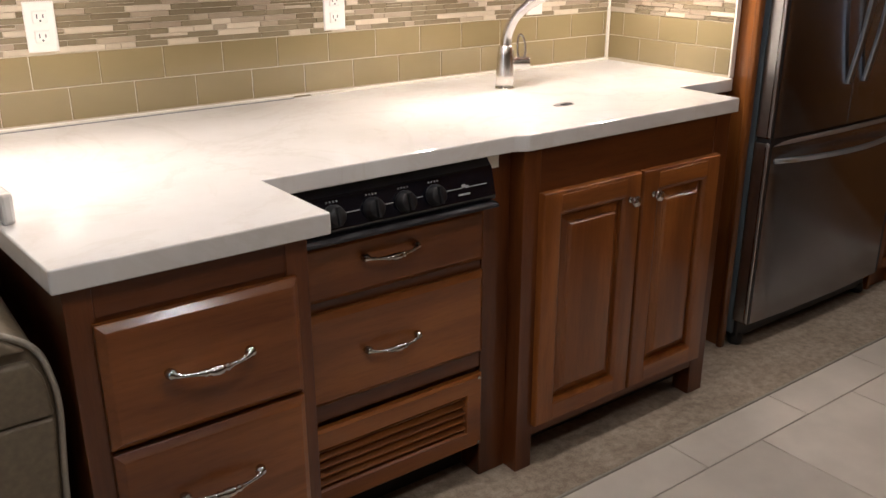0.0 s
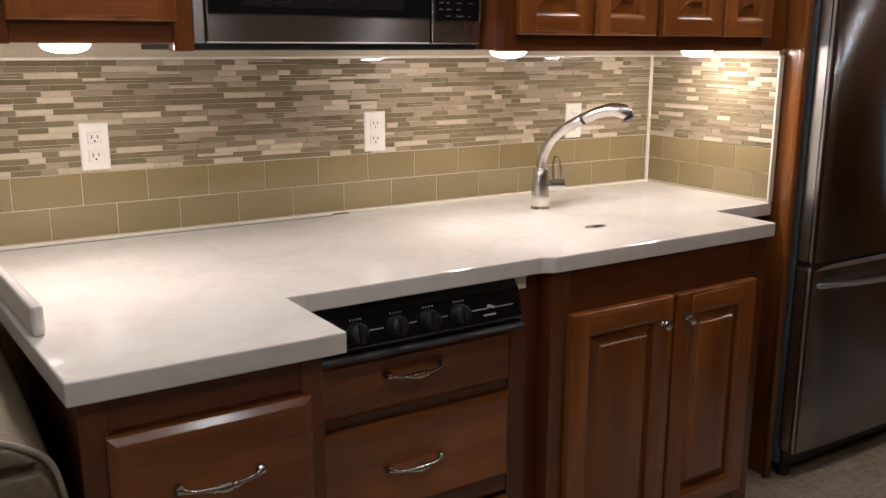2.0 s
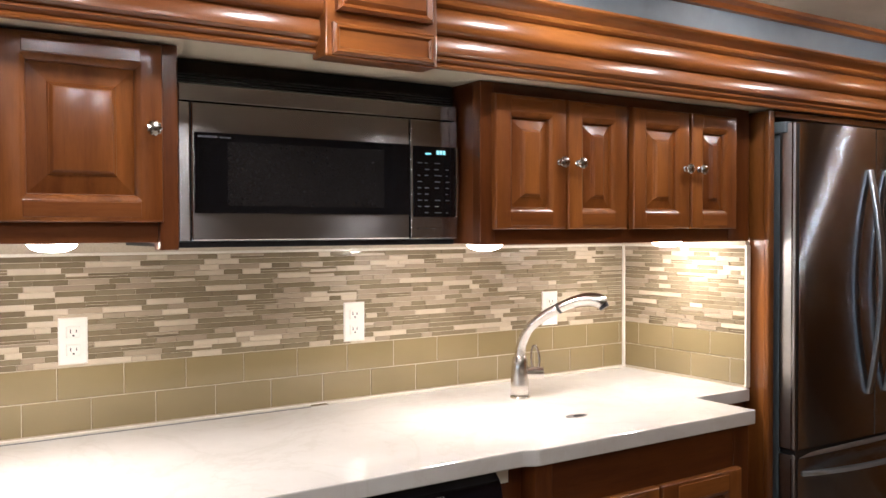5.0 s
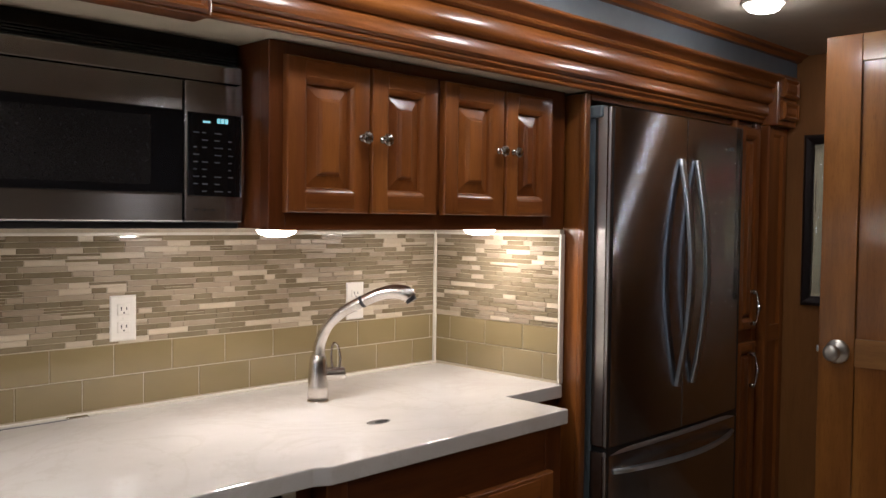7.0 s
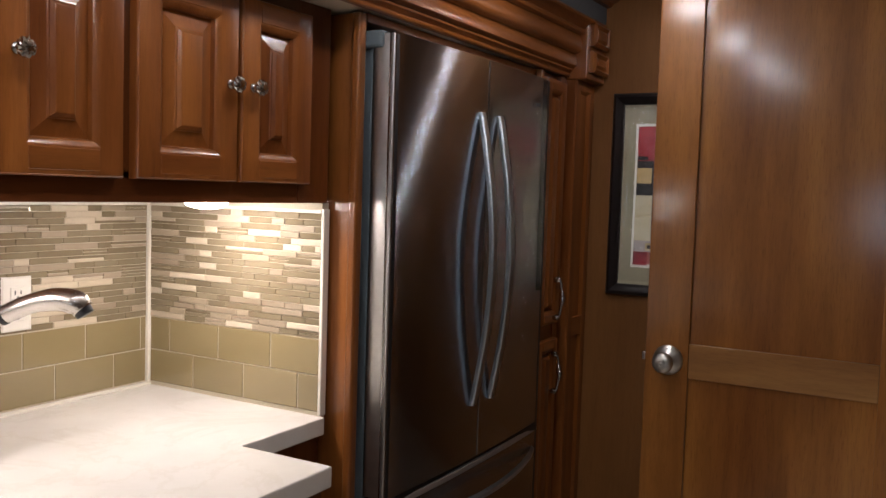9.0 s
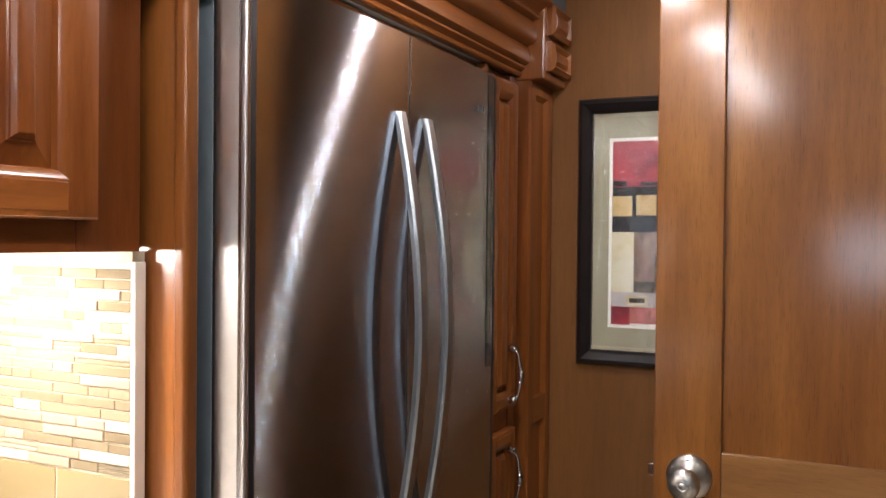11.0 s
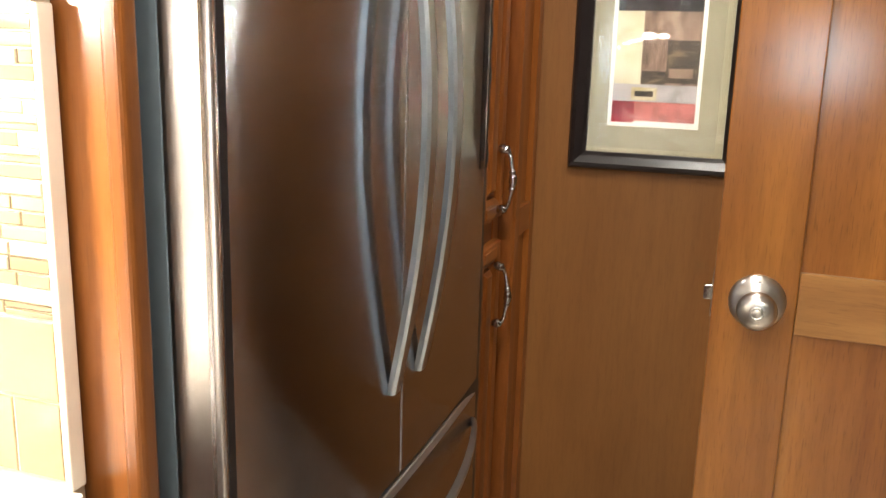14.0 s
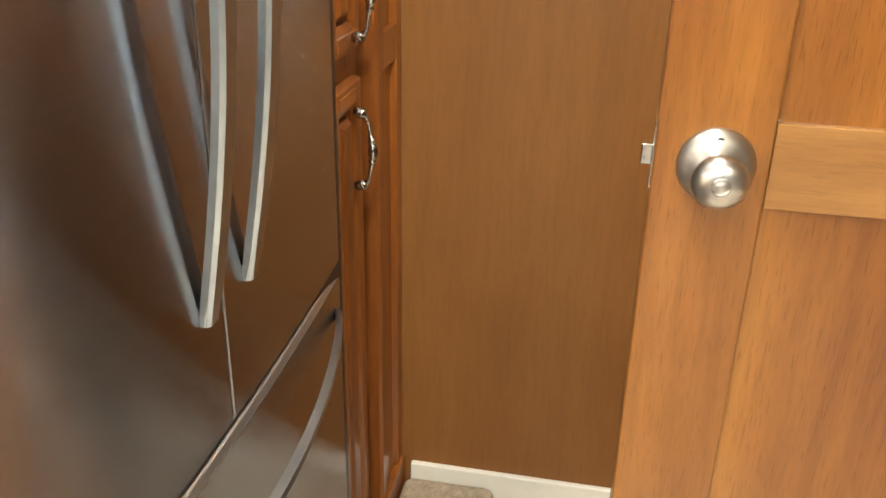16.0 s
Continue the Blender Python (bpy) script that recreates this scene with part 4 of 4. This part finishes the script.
bmesh.ops.bevel(b, geom=[e for e in b.edges if abs((e.verts[0].co - e.verts[1].co).x) > 0.004], offset=0.002, segments=2, affect="EDGES")
part("handle", b, COOL_LIT_STEEL, fz, "curved satin steel handle", True)
for i in range(3):
    part("maker_badge", box(0.745 + i * 0.010, 0.751 + i * 0.010, -0.6515 + i * 0.0004, -0.6485 + i * 0.0004, 1.602 + 0.003 * (i % 2), 1.610 + 0.003 * ((i + 1) % 2), 0.0006), KEYMARK, dr)

# clear shipping film left on the edge of the door
strip_film = bmesh.new()
net = []
for j in range(61):
    z = 1.095 + 0.588 * j / 60
    wob = 0.0025 * math.sin(j * 0.55) * math.sin(j * 0.13 + 0.4)
    net.append([strip_film.verts.new((0.812 + 0.034 * k + wob * (k > 0.8), door_front(0.812 + 0.034 * k) - 0.0012 - 0.0030 * max(0.0, k - 0.82) / 0.18 * (1 + 0.5 * math.sin(j * 0.9)), z)) for k in (0.0, 0.25, 0.5, 0.75, 0.85, 0.93, 1.0)])
for p, q in zip(net, net[1:]):
    for k in range(6):
        strip_film.faces.new((p[k], p[k + 1], q[k + 1], q[k]))
FILM = plain("clear_shipping_film", (0.95, 0.97, 0.98), 0.05)
FILM.node_tree.nodes["Principled BSDF"].inputs["Transmission Weight"].default_value = 1.0
FILM.node_tree.nodes["Principled BSDF"].inputs["IOR"].default_value = 1.25
film_strip = part("protective_film", strip_film, FILM, dr, "clear plastic shipping film, lifting at its edge", True)
film_strip.visible_shadow = False

# ---- pantry ----
pantry = thing("pantry_cabinet", (1.04, -0.3, 0.0), "tall cherry wood pantry cabinet with two doors", "cabinet")
part("body", box(0.878, 1.221, -0.590, 0.0, 0.004, 1.722), WOOD_V, pantry)
part("stile", box(0.876, 0.896, -0.606, -0.58, 0.004, 1.722, 0.002), WOOD_V, pantry)
part("stile", box(1.026, 1.066, -0.606, -0.58, 0.004, 1.722, 0.002), WOOD_V, pantry)
part("rail", box(0.896, 1.026, -0.604, -0.58, 0.925, 0.99, 0.001), WOOD_H, pantry)
for za, zb, hz in ((0.978, 1.700, 1.056), (0.085, 0.932, 0.832)):
    d = raised_door(pantry, 0.886, 1.034, za, zb, -0.606, 0.018, 0.034, 0.020)
    pull(d, 0.985, -0.624, hz, 0.116, True)
pil = part("pilaster", rings(1.066, 1.220, 0.004, 1.720, [(0, -0.58), (0, -0.634), (0.004, -0.640), (0.034, -0.640), (0.040, -0.634), (0.044, -0.630)], True, True), WOOD_V, pantry, "fluted pilaster")
part("rail", box(1.100, 1.186, -0.6395, -0.628, 0.925, 0.985, 0.003), WOOD_H, pil)
part("base_block", box(1.060, 1.219, -0.646, -0.60, 0.004, 0.09, 0.004), WOOD_V, pil)

step = tagged(part("carpeted_step", box(1.02, 1.206, -0.84, -0.65, 0.0, 0.052, 0.02, segs=4), CARPET), "low tan carpeted step at the pantry's foot", "step")

# ---- picture ----
pic = thing("framed_picture", (1.21, -0.858, 1.06), "abstract print in an olive mat and a black frame", "picture")
PW = 0.345


def on_east(bm, along=0.0):
    """From a panel that faces -y, with x counted from the picture's edge, to the east wall."""
    bm.transform(Matrix.Translation((1.221, -0.697 + along, 0)) @ FACE_X)
    return bm


part("frame", on_east(rings(0.013, PW + 0.004, 1.060, 1.685, [(0, 0.0), (0, -0.018), (0.004, -0.024), (0.012, -0.026), (0.027, -0.018), (0.034, -0.012), (0.035, -0.004)], False, True)), FRAMEBLK, pic, "black lacquered frame")
matb = part("mat_board", on_east(box(0.044, PW - 0.028, -0.007, -0.003, 1.092, 1.653)), MATBOARD, pic, "olive mat board")
part("art_border", on_east(box(0.098, 0.276, -0.0085, -0.007, 1.148, 1.592), 0.012), PAPER, matb, "white border")
ART = [(ART_RED, 0.106, 0.268, 1.492, 1.584), (ART_RED, 0.106, 0.268, 1.478, 1.492), (ART_BLACK, 0.106, 0.268, 1.396, 1.478), (ART_BLACK, 0.106, 0.140, 1.480, 1.492), (ART_BLACK, 0.172, 0.250, 1.480, 1.488), (ART_BLACK, 0.106, 0.268, 1.372, 1.400),
       (ART_TAN, 0.107, 0.153, 1.409, 1.456), (ART_TAN, 0.163, 0.209, 1.411, 1.458), (ART_TAN, 0.220, 0.267, 1.412, 1.459),
       (ART_BEIGE, 0.106, 0.158, 1.228, 1.372), (ART_OCHRE, 0.158, 0.268, 1.232, 1.372), (ART_BROWN, 0.206, 0.268, 1.236, 1.318), (ART_BROWN, 0.160, 0.206, 1.232, 1.258), (ART_OCHRE, 0.212, 0.258, 1.246, 1.264),
       (ART_GREY, 0.106, 0.268, 1.198, 1.232), (ART_RED, 0.106, 0.150, 1.156, 1.198), (ART_PINK, 0.150, 0.268, 1.160, 1.198), (ART_BEIGE, 0.142, 0.192, 1.201, 1.226), (ART_BROWN, 0.149, 0.185, 1.208, 1.219)]
for i, (am, xa, xb, za, zb) in enumerate(ART):
    part("art_patch", on_east(box(xa, xb, -0.0092 - 0.0001 * i, -0.0080, za, zb), 0.012), am, matb)
gl = bpy.data.materials.new("picture_glass")
gl.use_nodes = True
gp = gl.node_tree.nodes["Principled BSDF"]
gp.inputs["Transmission Weight"].default_value = 1.0
gp.inputs["Roughness"].default_value = 0.02
gp.inputs["IOR"].default_value = 1.45
pane = part("glass", on_east(box(0.047, PW - 0.031, -0.0135, -0.0115, 1.095, 1.650)), gl, pic, "clear glazing")
pane.visible_shadow = False
# loose shrink wrap with a few sharp creases
CREASES = [(0.072, 1.600, 0.060, 1.470), (0.062, 1.560, 0.058, 1.190), (0.112, 1.590, 0.100, 1.490), (0.150, 1.615, 0.235, 1.545), (0.100, 1.625, 0.076, 1.560), (0.126, 1.545, 0.118, 1.500), (0.190, 1.640, 0.252, 1.520), (0.066, 1.500, 0.064, 1.300), (0.085, 1.560, 0.072, 1.505)]


def crease_height(u, z):
    h = 0.0
    for u0, z0, u1, z1 in CREASES:
        du, dz = u1 - u0, z1 - z0
        k = min(max(((u - u0) * du + (z - z0) * dz) / (du * du + dz * dz), 0.0), 1.0)
        d = math.hypot(u - u0 - du * k, z - z0 - dz * k)
        h += 0.0022 * math.exp(-(d / 0.0022) ** 2) * math.sin(math.pi * (0.1 + 0.8 * k))
    return h + 0.0006 * math.sin(38 * u + 9 * z) * math.sin(17 * z - 11 * u)


wrap = bmesh.new()
cols, rows_ = 110, 150
net = [[wrap.verts.new((0.045 + (PW - 0.09) * i / cols, -0.0150 - crease_height(0.045 + (PW - 0.09) * i / cols, 1.105 + 0.535 * j / rows_), 1.105 + 0.535 * j / rows_)) for i in range(cols + 1)] for j in range(rows_ + 1)]
for j in range(rows_):
    for i in range(cols):
        wrap.faces.new((net[j][i], net[j][i + 1], net[j + 1][i + 1], net[j + 1][i]))
film_wrap = part("plastic_wrap", on_east(wrap), gl, pic, "creased clear plastic wrap", True)
film_wrap.visible_shadow = False

# ---- interior door ----
DX, DY = 0.545, -1.038
door = thing("door_1", (DX, -1.37, 0.0), "open cherry wood door with two flat panels and a satin knob", "door", "", "structure")


def on_door(bm):
    """From a panel that faces -y, with x counted from the latch edge, to the open door."""
    bm.transform(Matrix.Translation((DX, DY, 0)) @ FACE_X)
    return bm


DW, DT, DZ0, DZ1 = 0.690, 0.036, 0.012, 1.896
for xa, xb in ((0.0, 0.100), (DW - 0.200, DW)):
    part("stile", on_door(box(xa, xb, 0.0, DT, DZ0, DZ1, 0.002)), DOOR_V, door)
for za, zb in ((1.820, DZ1), (0.958, 1.037), (DZ0, 0.14)):
    part("rail", on_door(box(0.1005, DW - 0.2005, 0.0008, DT - 0.0008, za, zb, 0.001)), DOOR_H, door)
for za, zb in ((1.030, 1.826), (0.13, 0.964)):
    part("panel", on_door(box(0.094, DW - 0.195, 0.009, DT - 0.009, za, zb)), DOOR_V, door)
mk = Matrix.Translation((DX, -1.092, 0.996)) @ FACE_X
kn = part("door_knob", lathe([(0.0345, 0.0), (0.0345, 0.002), (0.033, 0.005), (0.026, 0.010), (0.016, 0.013), (0.012, 0.018), (0.012, 0.026), (0.017, 0.032), (0.0225, 0.040), (0.0240, 0.047), (0.0215, 0.053), (0.015, 0.057), (0.0085, 0.058)], 40, m=mk), SATIN, door, "satin nickel knob", True)
part("lock_button", lathe([(0.0082, 0.057), (0.0082, 0.0595), (0.0066, 0.0600), (0.0058, 0.0590), (0.0050, 0.0592), (0.0030, 0.0600), (0.001, 0.0602)], 24, m=mk), SATIN, kn, "", True)
part("pin_hole", lathe([(0.0045, 0.006), (0.0045, 0.0098), (0.0012, 0.0102)], 16, m=mk @ Matrix.Translation((0, 0, 0.0235))), MATBLACK, kn)
part("latch_bolt", on_door(slab([(-0.011, 0.012), (-0.0115, 0.015), (0.0, 0.026), (0.0, 0.012)], 0.988, 1.007, 0.001)), PULLMETAL, door, "satin latch bolt")
part("latch_plate", on_door(box(-0.0012, 0.0004, 0.006, 0.030, 0.968, 1.026)), NICKEL, door)
mh = Matrix.Translation((DX, -1.320, 1.862)) @ FACE_X
part("door_stop", lathe([(0.022, 0.0), (0.022, 0.003), (0.016, 0.006), (0.010, 0.010), (0.009, 0.020), (0.015, 0.026), (0.016, 0.034), (0.010, 0.040), (0.001, 0.041)], 28, m=mh), CHROME, door, "round chrome hook", True)
tagged(part("door_jamb", box(0.530, 0.612, -1.735, -1.726, 0.0, CEIL, 0.001), DOOR_V), "cherry wood jamb behind the open door", "door jamb", "", "structure")

# ---- sofa ----
sofa = thing("sofa", (-2.6, -1.0, 0.0), "tan leather sofa arm beside the drawer cabinet", "sofa")
ARM = [(-2.076, 0.100), (-2.080, 0.350), (-2.079, 0.514), (-2.068, 0.657), (-2.073, 0.719), (-2.088, 0.765), (-2.126, 0.795), (-2.176, 0.814), (-2.250, 0.822), (-2.340, 0.815), (-2.410, 0.785), (-2.450, 0.725), (-2.460, 0.600), (-2.460, 0.100)]
AFRONT = -0.915


def upright(bm):
    """Stands a slab laid out in x and z on its edge, facing -y."""
    bm.transform(Matrix.Rotation(radians(90), 4, "X"))
    return bm


part("arm", upright(slab(ARM, 0.200, -AFRONT, 0.010)), FABRIC, sofa, "padded tan arm", True)
for za, zb in ((0.11, 0.655), (0.657, 0.750), (0.752, 0.90)):
    row = [(x + (0.010 if x < -2.26 else -0.010), min(max(z, za), zb) - (0.008 if z > 0.80 else 0.0)) for x, z in ARM if za - 0.02 <= z <= zb + 0.02]
    right = [q for q in row if q[0] > -2.26]
    left = [q for q in row if q[0] <= -2.26] or [(-2.448, zb), (-2.448, za)]
    if za < 0.7:
        right = [(right[0][0], za)] + right[1:-1] + [(right[-1][0], zb)]
        left = [(-2.445, zb), (-2.445, za)]
    part("front_panel", upright(slab(right + left, -AFRONT - 0.004, -AFRONT + 0.014, 0.007)), FABRIC, sofa, "stitched padded panel", True)
part("piping", tube([(x - 0.001 if x > -2.26 else x + 0.001, AFRONT - 0.004, z) for x, z in ARM], [0.0050] * len(ARM), 8), PIPING, sofa, "raised piping", True)
part("base", box(-3.6, -2.10, -0.88, -0.15, 0.004, 0.12, 0.01), MATBLACK, sofa)
part("seat_cushion", box(-3.6, -2.462, -0.94, -0.30, 0.12, 0.46, 0.05, segs=4), FABRIC, sofa, "", True)
part("back_cushion", box(-3.6, -2.462, -0.42, -0.10, 0.40, 0.85, 0.06, segs=4), FABRIC, sofa, "", True)

# ---- edge trims of the tiling ----
setting("corner_trim", box(-0.009, 0.0035, -0.009, 0.0035, CT + 0.004, 1.318, 0.002), TRIMW, "white corner strip between the tiled walls", "trim")
setting("end_trim", box(-0.004, 0.0150, -0.516, -0.508, CT + 0.001, 1.322, 0.002), TRIMW, "white edge strip at the end of the tiles", "trim")
setting("top_trim", box(-2.62, -0.0095, -0.005, 0.0035, 1.3135, 1.320, 0.001), TRIMW, "cream edge strip above the mosaic", "trim")
setting("top_trim", box(-0.005, 0.0035, -0.5075, -0.0095, 1.3135, 1.320, 0.001), TRIMW, "cream edge strip above the mosaic", "trim")

# ---- tile pieces ----
piece_meshes = {}


def piece_mesh(name, w, h, d, mat):
    """A tile w by h that faces -y, its edges eased; its back lies at y = 0."""
    key = (name, round(w, 4), round(h, 4), mat.name)
    if key not in piece_meshes:
        e = min(0.0012, h * 0.18)
        bm = rings(0, w, 0, h, [(0, 0.0), (0, -d + e), (e, -d)], True, False)
        bmesh.ops.recalc_face_normals(bm, faces=bm.faces)
        me = bpy.data.meshes.new(name)
        bm.to_mesh(me)
        bm.free()
        me.materials.append(mat)
        piece_meshes[key] = me
    return piece_meshes[key]


def lay(name, parent, x, z, w, h, d, mat, side):
    ob = new(name, piece_mesh(name, w, h, d, mat))
    ob.parent = parent
    if side:
        ob.rotation_euler = (0, 0, radians(-90))
        ob.location = (0.0035, -x, z)
    else:
        ob.location = (x, 0.0035, z)
    return ob


PITCH, ROW = 0.1525, 0.0768
G = 0.0011
Z0 = CT + 0.0085
# subway tiles: joints of the upper row at -0.188 - n * pitch, the lower row half a tile aside
for r in range(2):
    za = Z0 + r * (ROW + 0.0005)
    first = -0.177 + (0.076 if r == 0 else 0.0)
    edges = [first + PITCH * n for n in range(-17, 4)]
    for a, b in zip(edges, edges[1:]):
        a2, b2 = max(a, -2.62), min(b, -0.009)
        if b2 - a2 > 0.012:
            lay("tile", wall_north, a2 + G, za + G, b2 - a2 - 2 * G, ROW - 2 * G, 0.0060, SUBWAY, False)
    first = 0.072 + (0.076 if r == 0 else 0.0)
    edges = [first + PITCH * n for n in range(-1, 5)]
    for a, b in zip(edges, edges[1:]):
        a2, b2 = max(a, 0.009), min(b, 0.508)
        if b2 - a2 > 0.012:
            lay("tile", wall_side, a2 + G, za + G, b2 - a2 - 2 * G, ROW - 2 * G, 0.0060, SUBWAY, True)

# mosaic of glass and stone strips
rng = random.Random(11)
MZ0, MZ1, NR = Z0 + 2 * (ROW + 0.0005) + 0.0005, 1.3130, 19
RH = (MZ1 - MZ0) / NR
LENS_LIST = [0.036, 0.050, 0.064, 0.078, 0.092, 0.110]
field = {k: ([], []) for k in MOSAIC}


def add_field(kind, x, z, w, h, d):
    """One strip of the joined field, tipped a little up or down as it was set."""
    verts, faces = field[kind]
    tip = rng.gauss(0, 0.020) * h
    e = min(0.0012, h * 0.18)
    n = len(verts)
    y0, y1, y2 = 0.0035, 0.0035 - d + e, 0.0035 - d
    for ins, y in ((0, y0), (0, y1), (e, y2)):
        lo, hi = (y, y) if y == y0 else (y - tip / 2, y + tip / 2)
        verts += [(x + ins, lo, z + ins), (x + w - ins, lo, z + ins), (x + w - ins, hi, z + h - ins), (x + ins, hi, z + h - ins)]
    for s in (0, 4):
        for i in range(4):
            faces.append((n + s + i, n + s + (i + 1) % 4, n + s + 4 + (i + 1) % 4, n + s + 4 + i))
    faces.append((n + 8, n + 9, n + 10, n + 11))


def strip(x, z, w, h, side):
    roll = rng.random()
    kind = "cream" if roll < 0.20 else "taupe" if roll < 0.44 else "glass"
    depth = 0.0058 + 0.0012 * (kind != "glass") + rng.uniform(0, 0.0008)
    depth = round(depth * 2500) / 2500
    if side or x > -0.86:
        ob = lay("mosaic_strip", wall_side if side else wall_north, x, z, w, h, depth, MOSAIC[kind], side)
        ob.rotation_euler[0] = rng.gauss(0, 0.018)
    else:
        add_field(kind, x, z, w, h, depth)


for side, xa, xb in ((False, -2.62, -0.009), (True, 0.009, 0.508)):
    for r in range(NR):
        z = MZ0 + r * RH
        x = xa
        while x < xb - 0.008:
            w = rng.choice(LENS_LIST)
            if xb - x - w < 0.014:
                w = round(xb - x, 4)
            if w > 0.045 and rng.random() < 0.08:
                h = RH / 2
                strip(x + 0.0004, z + 0.0007, w - 0.0008, h - 0.0013, side)
                strip(x + 0.0004, z + h + 0.0006, w - 0.0008, h - 0.0013, side)
            else:
                strip(x + 0.0004, z + 0.0007, w - 0.0008, RH - 0.0014, side)
            x += w
for kind, (verts, faces) in field.items():
    me = bpy.data.meshes.new("mosaic_field")
    me.from_pydata(verts, [], faces)
    me.materials.append(MOSAIC_ISLE[kind])
    ob = new("mosaic_field", me)
    ob.parent = wall_north
    tagged(ob, "linear mosaic of glass and stone strips", "", "", "stuff")
